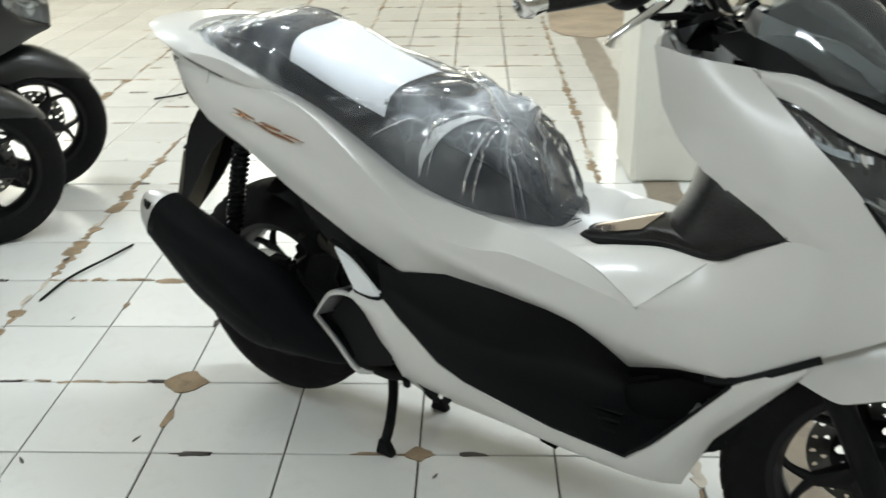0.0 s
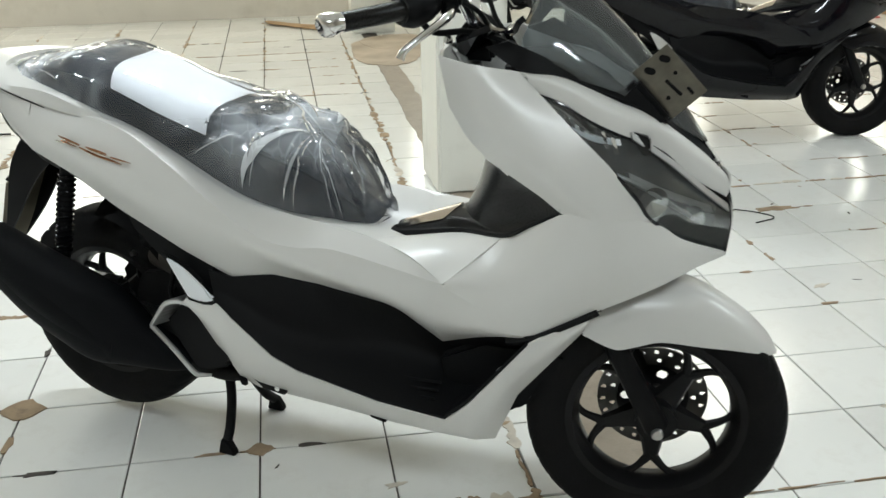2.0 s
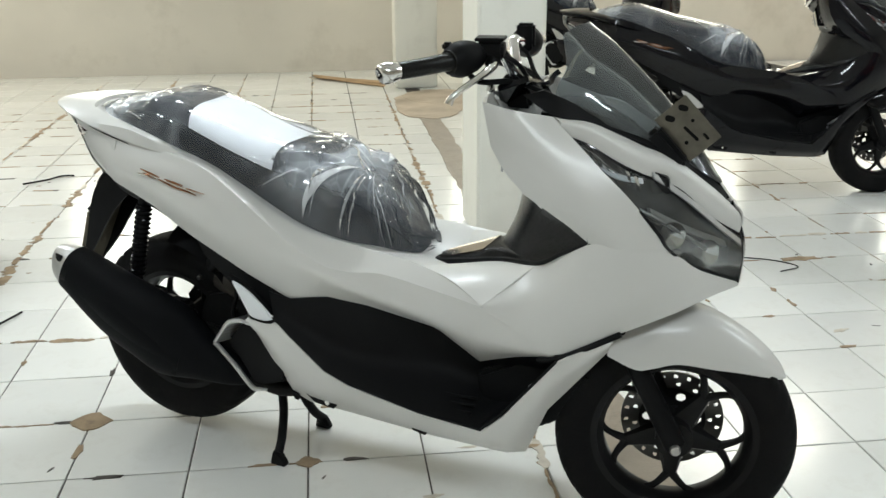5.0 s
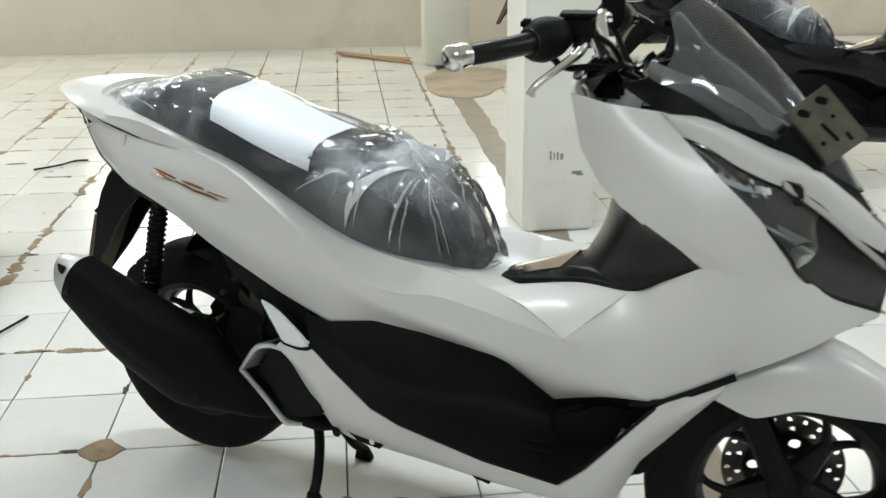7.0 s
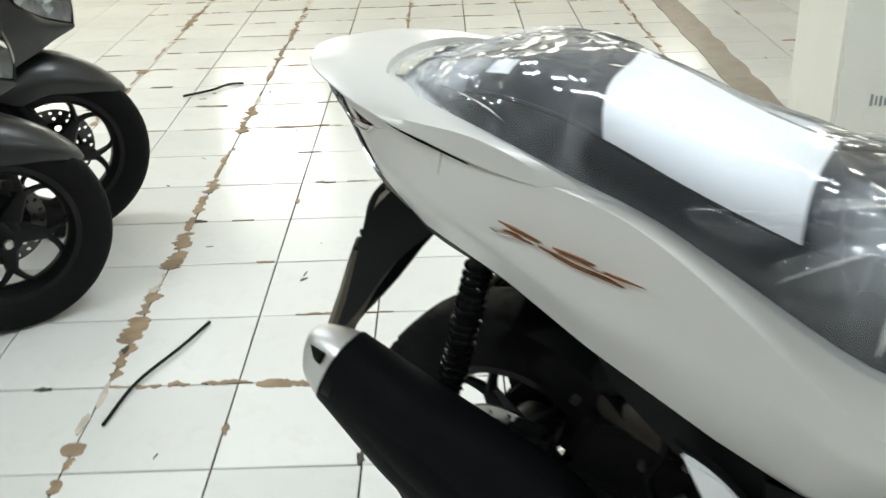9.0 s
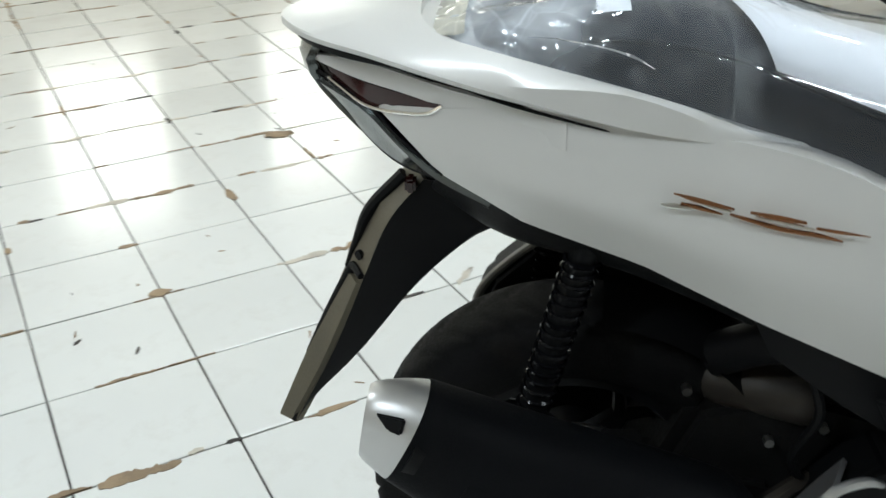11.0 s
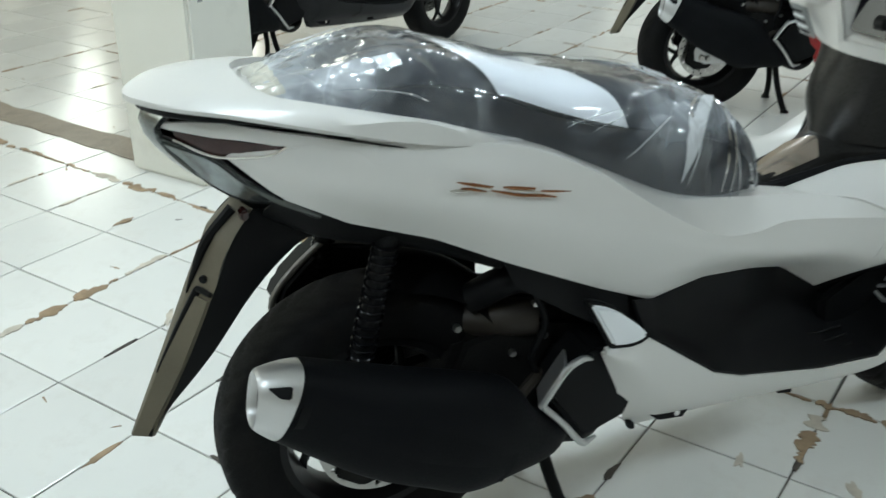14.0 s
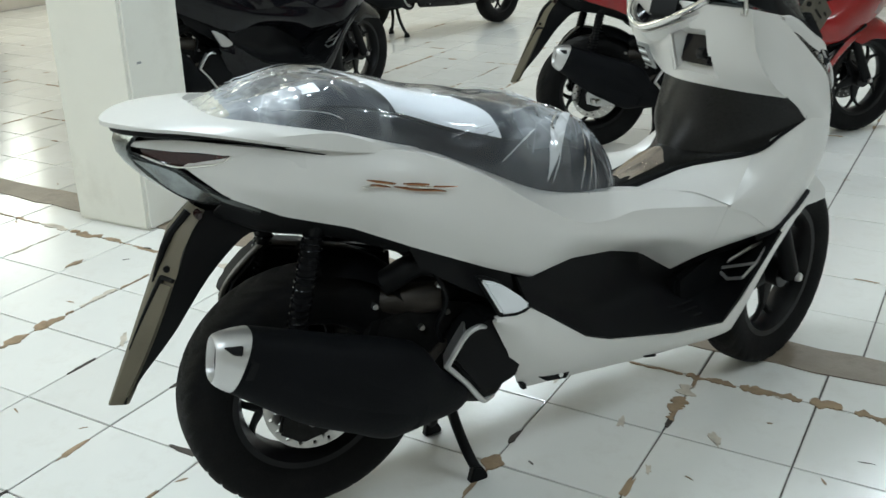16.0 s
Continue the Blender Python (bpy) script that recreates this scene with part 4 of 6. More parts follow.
    P("guard_strip", tube([(0.278, -0.184, 0.350), (0.325, -0.176, 0.296), (0.366, -0.168, 0.242), (0.385, -0.162, 0.236), (0.402, -0.156, 0.236)], [0.006, 0.006, 0.006, 0.005, 0.003], 8, 28), M_ALLOY, "silver guard strip", rad)
    P("guard_edge", tube([(0.278, -0.184, 0.350), (0.296, -0.184, 0.376), (0.322, -0.182, 0.408), (0.352, -0.176, 0.416), (0.374, -0.170, 0.408)], [0.005, 0.005, 0.006, 0.006, 0.004], 8, 28), M_ALLOY, "silver guard edge", rad)
    P("guard_face", shell([[(0.276, -0.184, 0.346), (0.296, -0.184, 0.376), (0.322, -0.182, 0.410)], [(0.300, -0.135, 0.346), (0.320, -0.135, 0.376), (0.346, -0.135, 0.410)]], 0.006, 8, 6), M_ALLOY, "ribbed silver guard face", rad)
    for k in range(6):
        P("rib", tube([(0.277 + 0.0072 * k, -0.180, 0.350 + 0.0100 * k), (0.298 + 0.0072 * k, -0.138, 0.350 + 0.0100 * k)], 0.0022, 6), M_STEEL, "", rad)

    # inner body mass, engine, swing arm
    P("inner_body", prism([(0.16, 0.62), (0.22, 0.78), (0.68, 0.57), (0.78, 0.545), (0.98, 0.57), (1.16, 0.65), (1.20, 0.52), (1.02, 0.28), (0.55, 0.24), (0.44, 0.42)], -0.075, 0.075, None, 0.02), M_PLASTIC, "dark inner body")
    P("under_seat_tub", prism([(-0.12, 0.765), (-0.11, 0.845), (0.10, 0.86), (0.40, 0.70), (0.70, 0.60), (0.72, 0.56), (0.46, 0.55), (0.20, 0.64), (0.0, 0.71)], -0.125, 0.125, None, 0.015), M_PLASTIC, "")
    eng = P("engine", prism([(0.12, 0.30), (0.18, 0.44), (0.30, 0.47), (0.46, 0.42), (0.50, 0.32), (0.44, 0.22), (0.25, 0.20), (0.14, 0.23)], -0.085, 0.10, None, 0.018), M_ENGINE, "dark cast engine block")
    P("starter", turned(lathe([(0.0, -0.09), (0.028, -0.09), (0.032, -0.08), (0.032, 0.03), (0.026, 0.045), (0.0, 0.045)], 20), pose(0.235, -0.05, 0.455, 0, 0, 68)), M_STARTER, "dull metal starter motor", eng)
    for bx, by, bz in ((0.17, -0.088, 0.47), (0.31, -0.09, 0.485), (0.33, -0.088, 0.42), (0.27, -0.09, 0.40)):
        P("bolt", lathe([(0.0, -0.006), (0.006, -0.006), (0.0065, 0.004), (0.0, 0.004)], 8, None, (bx, by, bz)), M_STEEL, "steel bolt", eng)
    P("intake_hose", tube([(0.20, -0.06, 0.50), (0.27, -0.09, 0.54), (0.36, -0.07, 0.50)], 0.026, 12), M_PLASTIC, "", eng)
    P("fuel_hose", tube([(0.28, -0.11, 0.55), (0.31, -0.125, 0.47), (0.29, -0.12, 0.40), (0.33, -0.11, 0.33)], 0.006, 8), M_PLASTIC, "", eng)
    P("belt_case", prism([(-0.03, 0.25), (-0.05, 0.31), (0.0, 0.37), (0.22, 0.40), (0.42, 0.37), (0.45, 0.29), (0.36, 0.21), (0.12, 0.20)], 0.085, 0.150, None, 0.02), M_PLASTIC, "black belt case")
    shell_o = [(-0.080, 0.462), (-0.062, 0.502), (-0.006, 0.553), (0.030, 0.567), (0.120, 0.546), (0.180, 0.520), (0.30, 0.500), (0.30, 0.42), (0.10, 0.39), (-0.062, 0.438)]
    air = P("air_box", prism(shell_o, 0.105, 0.170, None, 0.012), M_PLASTIC, "black air filter box")
    P("box_rim", tube([(x, 0.108, z) for x, z in ((-0.060, 0.440), (-0.080, 0.462), (-0.062, 0.502), (-0.006, 0.553), (0.030, 0.567), (0.120, 0.546))], 0.006, 8, 40), M_DARKALLOY, "dusty grey rim", air)
    P("swing_arm", prism([(-0.012, 0.250), (-0.018, 0.295), (0.0, 0.330), (0.06, 0.352), (0.18, 0.352), (0.28, 0.335), (0.28, 0.26), (0.12, 0.240), (0.04, 0.232)], -0.098, -0.074, None, 0.006), M_ALLOY if paint is M_REDBODY else M_ENGINE, "cast swing arm")
    for bx, bz in ((0.045, 0.262), (0.020, 0.266)):
        P("axle_nut", lathe([(0.0, -0.016), (0.009, -0.016), (0.012, -0.010), (0.012, 0.0), (0.0, 0.0)], 10, None, (bx, -0.098, bz)), M_STEEL, "steel axle nut")
    P("axle_bracket", prism([(-0.045, 0.245), (-0.030, 0.325), (0.03, 0.362), (0.085, 0.345), (0.075, 0.27), (0.060, 0.222), (0.0, 0.212)], -0.094, -0.080, None, 0.005), M_ENGINE, "black axle bracket")
    P("rear_caliper", box(0.10, -0.088, 0.375, 0.07, 0.045, 0.055, None, 0.012), M_ENGINE, "black rear brake caliper")
    # muffler
    ms = [(-0.140, -0.196, 0.490, 0.060, 0.046), (-0.005, -0.200, 0.416, 0.085, 0.056), (0.10, -0.200, 0.370, 0.095, 0.058), (0.172, -0.192, 0.333, 0.096, 0.056), (0.245, -0.174, 0.292, 0.056, 0.046), (0.31, -0.150, 0.262, 0.036, 0.034), (0.345, -0.13, 0.250, 0.026, 0.024)]
    sec = spline(ms, 36)

    def muffler_section(c, hh, hw, lean, seg=28):
        up_ = np.array((lean, 0.0, math.sqrt(1 - lean * lean)))
        return [np.array(c) + up_ * hh * math.copysign(abs(math.sin(a)) ** 0.8, math.sin(a)) + np.array((0, 1.0, 0)) * hw * math.copysign(abs(math.cos(a)) ** 0.8, math.cos(a)) for a in np.linspace(0, 2 * math.pi, seg, endpoint=False)]
    bm = bmesh.new()
    v = add_grid(bm, np.array([muffler_section(q[:3], q[3], q[4], 0.45) for q in sec]), closed_u=True)
    bm.faces.new(v[0]), bm.faces.new(v[-1][::-1])
    muf = P("muffler", bm, M_MUFFLER, "satin black muffler with a silver end cap")
    caps = [(-0.139, 0.4895, 0.0590, 0.0450, 0.45), (-0.145, 0.4910, 0.0580, 0.0435, 0.42), (-0.156, 0.494, 0.0550, 0.0395, 0.34), (-0.172, 0.498, 0.0490, 0.0335, 0.24), (-0.181, 0.500, 0.0445, 0.0300, 0.18), (-0.185, 0.501, 0.0400, 0.0270, 0.18), (-0.180, 0.500, 0.0360, 0.0240, 0.18), (-0.165, 0.495, 0.0330, 0.0220, 0.18)]
    P("collar", tube([(-0.134, -0.196, 0.487), (-0.122, -0.196, 0.481)], [0.05, 0.05], 24), M_PLASTIC, "", muf)
    bm = bmesh.new()
    add_grid(bm, np.array([muffler_section((x, -0.196, z), hh, hw, lean) for x, z, hh, hw, lean in caps]), closed_u=True)
    P("end_cap", bm, M_ALLOY, "satin silver muffler end cap", muf)
    bm = bmesh.new()
    v = add_grid(bm, np.array([muffler_section((x, -0.196, z), hh, hw, 0.18) for x, z, hh, hw in ((-0.178, 0.498, 0.037, 0.025), (-0.172, 0.496, 0.035, 0.023))]), closed_u=True)
    bm.faces.new(v[1])
    P("outlet", bm, M_PLASTIC, "dark exhaust outlet", muf)
    P("cap_recess", turned(prism([(-0.019, 0.010), (0.015, 0.009), (0.012, -0.009), (-0.003, -0.006)], -0.003, 0.003, None, 0.002), pose(-0.151, -0.2315, 0.522, -32, 0, -14)), M_PLASTIC, "dark recess", muf)
    P("heat_shield", shell([[(-0.05, -0.236, 0.497), (0.05, -0.248, 0.452), (0.15, -0.244, 0.408), (0.215, -0.226, 0.362)], [(-0.075, -0.250, 0.455), (0.03, -0.262, 0.402), (0.13, -0.258, 0.352), (0.205, -0.238, 0.306)], [(-0.095, -0.242, 0.415), (0.005, -0.250, 0.360), (0.105, -0.247, 0.306), (0.185, -0.228, 0.262)]], 0.006, 16, 8), M_MUFFLER, "matte black heat shield", muf)
    for k in range(2):
        P("vent", tube([(-0.100 + 0.016 * k, -0.236, 0.420 - 0.010 * k), (-0.076 + 0.016 * k, -0.240, 0.410 - 0.010 * k)], 0.0035, 6), M_ALLOY, "silver vent mark", muf)
    P("exhaust_pipe", tube([(0.33, -0.135, 0.252), (0.42, -0.10, 0.215), (0.50, -0.03, 0.235), (0.50, 0.0, 0.33)], 0.018, 12), M_ENGINE, "", muf)
    P("muffler_stay", tube([(0.24, -0.15, 0.34), (0.29, -0.125, 0.36), (0.33, -0.10, 0.36)], 0.010, 8), M_STARTER, "", muf)

    # shock absorbers with coil springs
    for mi in both:
        s = 1 if mi else -1
        a, b = Vector((0.052, s * 0.118, 0.690)), Vector((-0.030, s * 0.118, 0.370))
        sh = P("shock_absorber", tube([a, (a + b) / 2, b], [0.016, 0.0165, 0.0165], 14), M_PLASTIC, "black shock absorber")
        pts = []
        for k in range(200):
            f = k / 199
            an = f * 2 * math.pi * 17
            c = a.lerp(b, 0.08 + 0.66 * f)
            pts.append((c.x + 0.0190 * math.cos(an), c.y + 0.0190 * math.sin(an), c.z))
        P("spring", tube(pts, 0.0027, 5, 300), M_SPRING, "black coil spring", sh)

    # rear mudguard with the plate carrier
    gc = [(-0.142, -0.010, 0.716), (-0.186, -0.012, 0.676), (-0.219, -0.012, 0.606), (-0.272, -0.010, 0.490), (-0.336, -0.004, 0.356)]
    gr = [(-0.128, -0.043, 0.712), (-0.166, -0.058, 0.670), (-0.193, -0.062, 0.612), (-0.244, -0.046, 0.490), (-0.309, -0.028, 0.362)]
    gs = [(0.010, -0.052, 0.690), (-0.022, -0.052, 0.660), (-0.060, -0.052, 0.655), (-0.103, -0.051, 0.622), (-0.150, -0.050, 0.572), (-0.214, -0.046, 0.486), (-0.292, -0.026, 0.392)]
    fl_ = lambda r: [(x, -y, z) for x, y, z in r]
    mud = P("rear_mudguard", shell([tuple(gr), tuple(gc), tuple(fl_(gc)), tuple(fl_(gr))], 0.010, 20, 9, False, True, (0.1, 0, 0.5)), M_PLATE, "dusty dark rear mudguard with plate mount")
    for mi in both:
        s = 1 if mi else -1
        P("mudguard_side", shell([gs, gr], 0.006, 16, 4, mi), M_PLASTIC, "", mud)

    P("mount_hole", turned(lathe([(0.0, -0.002), (0.006, -0.002), (0.006, 0.003), (0.0, 0.003)], 12), pose(-0.207, -0.038, 0.614, 0, 0, -40)), M_PLASTIC, "dark bolt hole", mud)

    def guard(u, z, out=0.0):
        """A point on the mudguard's side face: u from its spine to its edge, at height z."""
        ends = []
        for row in (gc, gr):
            k = next(k for k in range(4) if z >= row[k + 1][2] or k == 3)
            ends.append(Vector(row[k]).lerp(Vector(row[k + 1]), (row[k][2] - z) / (row[k][2] - row[k + 1][2])))
        return tuple(ends[0].lerp(ends[1], u) + Vector((-0.72, -0.62, -0.30)) * out)

    step_in = [guard(0.42, 0.592, 0.008), guard(0.24, 0.530, 0.010), guard(0.10, 0.465, 0.010), guard(0.14, 0.380, 0.008)]
    step_out = [guard(0.94, 0.592, 0.008), guard(0.94, 0.530, 0.010), guard(0.93, 0.465, 0.010), guard(0.86, 0.380, 0.008)]
    P("mudguard_step", shell([step_out, step_in], 0.008, 16, 5, False, False, (0.1, 0, 0.5)), M_PLATE, "raised lower panel", mud)
    # black tubes along the panel's upper edge and down the ridge
    P("panel_line", tube([guard(0.95, 0.600, 0.005), guard(0.42, 0.600, 0.005), guard(0.36, 0.592, 0.005), guard(0.18, 0.530, 0.006), guard(0.04, 0.465, 0.005)], [0.004, 0.005, 0.006, 0.005, 0.002], 8), M_PLASTIC, "black line round the panel", mud)
    P("spine", tube([guard(0.10, 0.708, 0.004), guard(0.05, 0.665, 0.004), guard(0.0, 0.620, 0.002), guard(0.0, 0.585, 0.0)], [0.009, 0.008, 0.005, 0.002], 8), M_PLASTIC, "black line down the ridge", mud)
    P("rear_reflector", box(-0.142, -0.045, 0.708, 0.012, 0.022, 0.016, None, 0.003), M_REDLENS, "small red reflector", mud)
    bm = bmesh.new()
    gi = []
    for j in range(9):
        sj = -1 + j / 4
        gi.append([(REAR[0] + (0.285 - 0.04 * abs(sj) ** 2) * math.cos(radians(a)), 0.085 * sj, REAR[2] + 0.02 + (0.285 - 0.04 * abs(sj) ** 2) * math.sin(radians(a))) for a in np.linspace(20, 84, 14)])
    va = add_grid(bm, np.array(gi))
    P("inner_fender", bm, M_PLASTIC, "black inner rear fender")


    # tail: grab rail, lamp, indicators
    outer = [(0.250, -0.148, 0.785), (0.174, -0.163, 0.800), (0.073, -0.178, 0.823), (-0.036, -0.180, 0.855), (-0.107, -0.168, 0.873), (-0.165, -0.140, 0.883), (-0.222, -0.100, 0.887), (-0.260, -0.048, 0.887), (-0.276, 0.0, 0.886)]
    inner_r = [(0.243, -0.141, 0.795), (0.190, -0.146, 0.813), (0.098, -0.144, 0.843), (-0.040, -0.128, 0.878), (-0.095, -0.104, 0.888), (-0.116, -0.070, 0.893), (-0.123, -0.045, 0.895), (-0.125, -0.020, 0.897), (-0.126, 0.0, 0.897)]
    full = lambda r, dz=0.0, k=1.0: [(x, y * k, z + dz) for x, y, z in r] + [(x, -y * k, z + dz) for x, y, z in r[-2::-1]]
    lift = [0.002, 0.012, 0.030, 0.008, 0.003, 0.002, 0.002, 0.002, 0.002]
    brow = [(x, y * 0.975, z + dz) for (x, y, z), dz in zip(outer, lift)]
    crest = [tuple(np.array(a) * 0.55 + np.array(c) * 0.45 + np.array((0, 0, 0.003))) for a, c in zip(brow, inner_r)]
    under = [(x, y * 0.97, z - (0.002 if k < 3 else 0.006)) for k, (x, y, z) in enumerate(outer)]
    sweep = np.array([spline(r, 64) for r in (full(under), full(outer), full(brow), full(crest), full(inner_r), full(inner_r, -0.02))])
    bm = bmesh.new()
    v = add_grid(bm, sweep, closed_v=True)
    bm.faces.new([v[j][0] for j in range(6)]), bm.faces.new([v[j][-1] for j in range(5, -1, -1)])
    rail = P("grab_rail", bm, paint, "glossy grab rail round the tail")
    P("rail_floor", shell([full(inner_r[2:], -0.010), full([(x + 0.05, y * 0.6, z - 0.016) for x, y, z in inner_r[2:]])], 0.004, 40, 5), paint, "", rail)
    # the shade between rail and tail, drawn as a black tube
    P("rail_shade", tube([(x + (0.022 if x < -0.1 else 0.006), y * 0.93, z - 0.013) for x, y, z in full(outer[2:])], [0.0008, 0.002, 0.003, 0.005, 0.008, 0.009, 0.009, 0.009, 0.008, 0.005, 0.003, 0.002, 0.0008], 8, 60), M_PLASTIC, "black tube drawn for the shade under the grab rail")
    for mi in both:
        tl = P("tail_lamp", shell([[(-0.224, -0.042, 0.840), (-0.183, -0.081, 0.837), (-0.143, -0.111, 0.835), (-0.099, -0.137, 0.831)], [(-0.220, -0.042, 0.829), (-0.180, -0.076, 0.812), (-0.136, -0.111, 0.816), (-0.112, -0.128, 0.822)]], 0.008, 16, 5, mi), M_REDLENS, "dark red tail lamp lens")
        P("chrome_strip", tube([(x, -y if mi else y, z) for x, y, z in ((-0.224, -0.042, 0.828), (-0.180, -0.079, 0.811), (-0.136, -0.114, 0.815), (-0.112, -0.131, 0.821), (-0.097, -0.139, 0.831))], 0.0018, 6), M_CHROME, "chrome strip", tl)
        P("tail_strip", shell([[(-0.252, -0.022, 0.848), (-0.181, -0.083, 0.858), (-0.090, -0.140, 0.848), (0.02, -0.166, 0.826)], [(-0.228, -0.040, 0.842), (-0.183, -0.083, 0.839), (-0.120, -0.126, 0.834), (0.02, -0.176, 0.800)]], 0.006, 18, 5, mi), paint, "glossy strip over the tail lamp", tl)
        P("indicator", shell([[(-0.238, -0.026, 0.828), (-0.179, -0.068, 0.806), (-0.144, -0.088, 0.777), (-0.104, -0.110, 0.750), (-0.05, -0.125, 0.726)], [(-0.208, -0.024, 0.794), (-0.172, -0.046, 0.760), (-0.138, -0.066, 0.744), (-0.10, -0.093, 0.742), (-0.05, -0.11, 0.715)]], 0.008, 18, 5, mi), M_SILVERLAMP, "silver rear indicator under a clear lens")
        P("indicator_lens", shell([[(-0.242, -0.028, 0.832), (-0.182, -0.072, 0.810), (-0.148, -0.092, 0.781), (-0.106, -0.114, 0.752)], [(-0.216, -0.028, 0.795), (-0.178, -0.050, 0.762), (-0.145, -0.070, 0.746), (-0.106, -0.098, 0.746)]], 0.002, 16, 5, mi), M_CLEAR, "clear lens", tl)
        P("indicator_rim", tube([(x, -y if mi else y, z) for x, y, z in ((-0.244, -0.026, 0.834), (-0.182, -0.072, 0.812), (-0.148, -0.093, 0.783), (-0.10, -0.116, 0.750))], 0.0022, 6), M_GLOSSBLACK, "", tl)
        P("indicator_seam", tube([(x, -y if mi else y, z) for x, y, z in ((-0.222, -0.026, 0.806), (-0.180, -0.056, 0.781), (-0.146, -0.078, 0.760), (-0.106, -0.102, 0.746))], 0.0035, 6), M_GLOSSBLACK, "dark seam", tl)
        P("indicator_foot", tube([(x, -y if mi else y, z) for x, y, z in ((-0.214, -0.020, 0.790), (-0.174, -0.044, 0.757), (-0.140, -0.064, 0.741), (-0.09, -0.095, 0.738))], [0.003, 0.006, 0.007, 0.008], 8), M_PLASTIC, "black lower edge", tl)
        s = 1 if mi else -1
        # side emblem: raised strokes only
        yy = lambda x: s * (0.2020 - 0.012 * abs(x - 0.2))
        stroke = lambda pts, r: tube([(x, yy(x), z) for x, z in pts], r, 8, 6 * (len(pts) - 1))
        em = P("emblem", stroke([(0.106, 0.759), (0.120, 0.757), (0.140, 0.7545)], [0.0008, 0.0032, 0.0012]), M_CHROME, "copper-edged metal side emblem")
        for pts, r in (([(0.117, 0.770), (0.140, 0.763), (0.172, 0.7545)], [0.0008, 0.0026, 0.0012]), ([(0.124, 0.7605), (0.142, 0.7555), (0.162, 0.7495)], [0.0010, 0.0024, 0.0008]), ([(0.187, 0.7515), (0.212, 0.7465), (0.238, 0.741)], [0.0014, 0.0026, 0.0016]), ([(0.169, 0.7495), (0.190, 0.743), (0.216, 0.735), (0.250, 0.7285), (0.273, 0.722)], [0.0012, 0.0022, 0.0024, 0.0024, 0.0010]), ([(0.248, 0.7355), (0.270, 0.7315), (0.297, 0.727)], [0.0016, 0.0018, 0.0006])):
            P("stroke", stroke(pts, r), M_COPPER, "", em)
        for pts in ([(0.134, 0.7625), (0.152, 0.7565), (0.170, 0.752)], [(0.192, 0.7470), (0.222, 0.7400), (0.246, 0.7345)]):
            P("stroke", stroke(pts, [0.0010, 0.0022, 0.0010]), M_CHROME, "", em)
    for mi in both:
        P("tail_skirt", shell([[(-0.100, -0.110, 0.748), (-0.018, -0.138, 0.713), (0.10, -0.150, 0.674), (0.22, -0.158, 0.616)], [(-0.118, -0.062, 0.712), (-0.040, -0.095, 0.672), (0.09, -0.118, 0.640), (0.22, -0.130, 0.585)], [(-0.100, -0.050, 0.690), (-0.030, -0.055, 0.665), (0.09, -0.060, 0.640), (0.22, -0.060, 0.590)]], 0.005, 20, 8, mi), M_PLASTIC, "black skirt under the tail")
    P("tail_centre", shell([[(-0.222, -0.055, 0.868), (-0.240, 0.0, 0.872), (-0.222, 0.055, 0.868)], [(-0.238, -0.032, 0.838), (-0.250, 0.0, 0.840), (-0.238, 0.032, 0.838)], [(-0.205, -0.03, 0.79), (-0.215, 0.0, 0.79), (-0.205, 0.03, 0.79)], [(-0.15, -0.05, 0.745), (-0.155, 0.0, 0.742), (-0.15, 0.05, 0.745)]], 0.01, 8, 8), M_SILVERLAMP, "silver tail lamp centre")
    P("tail_under", prism([(-0.16, 0.765), (-0.12, 0.725), (0.10, 0.66), (0.22, 0.62), (0.25, 0.66), (0.10, 0.76), (-0.10, 0.86), (-0.20, 0.872), (-0.21, 0.85)], -0.05, 0.05, None, 0.012), M_PLASTIC, "black tail underside")

    # seat
    bm = bmesh.new()
    va = add_grid(bm, seat_grid(56, 30, 0.0))
    bm.faces.new([r[0] for r in va]), bm.faces.new([r[-1] for r in va][::-1])
    seat = P("seat", bm, M_SEAT, "stepped dark vinyl dual seat")
    P("seam", tube([tuple(p) for p in seat_grid(30, 30, 0.002)[6][::3]], 0.003, 6), M_SEAT, "", seat)

    # centre stand
    stand = P("centre_stand", tube([(0.345, -0.030, 0.26), (0.366, -0.042, 0.138), (0.379, -0.075, 0.065), (0.386, -0.105, 0.030)], [0.013, 0.012, 0.012, 0.012], 10), M_PLASTIC, "black centre stand on the floor")
    P("stand_leg", tube([(0.345, 0.030, 0.26), (0.366, 0.042, 0.138), (0.379, 0.075, 0.065), (0.386, 0.105, 0.030)], [0.013, 0.012, 0.012, 0.012], 10), M_PLASTIC, "", stand)
    for s in (-1, 1):
        P("stand_foot", prism([(0.366, 0.0), (0.410, 0.0), (0.413, 0.008), (0.398, 0.034), (0.376, 0.040)], s * 0.108 - 0.010, s * 0.108 + 0.010, None, 0.003), M_PLASTIC, "", stand)
    P("stand_bar", tube([(0.35, -0.06, 0.22), (0.35, 0.06, 0.22)], 0.011, 10), M_PLASTIC, "", stand)
    P("side_stand", tube([(0.58, 0.10, 0.24), (0.50, 0.14, 0.20), (0.42, 0.155, 0.17)], 0.011, 8), M_PLASTIC, "black folded side stand")

    # handlebar
    hb = Matrix.Translation((0.968, 0.015, 1.030)) @ pose(0, 0, 0, 0, 0, STEER) @ Matrix.Diagonal((1.0, 0.88, 1.0, 1.0))
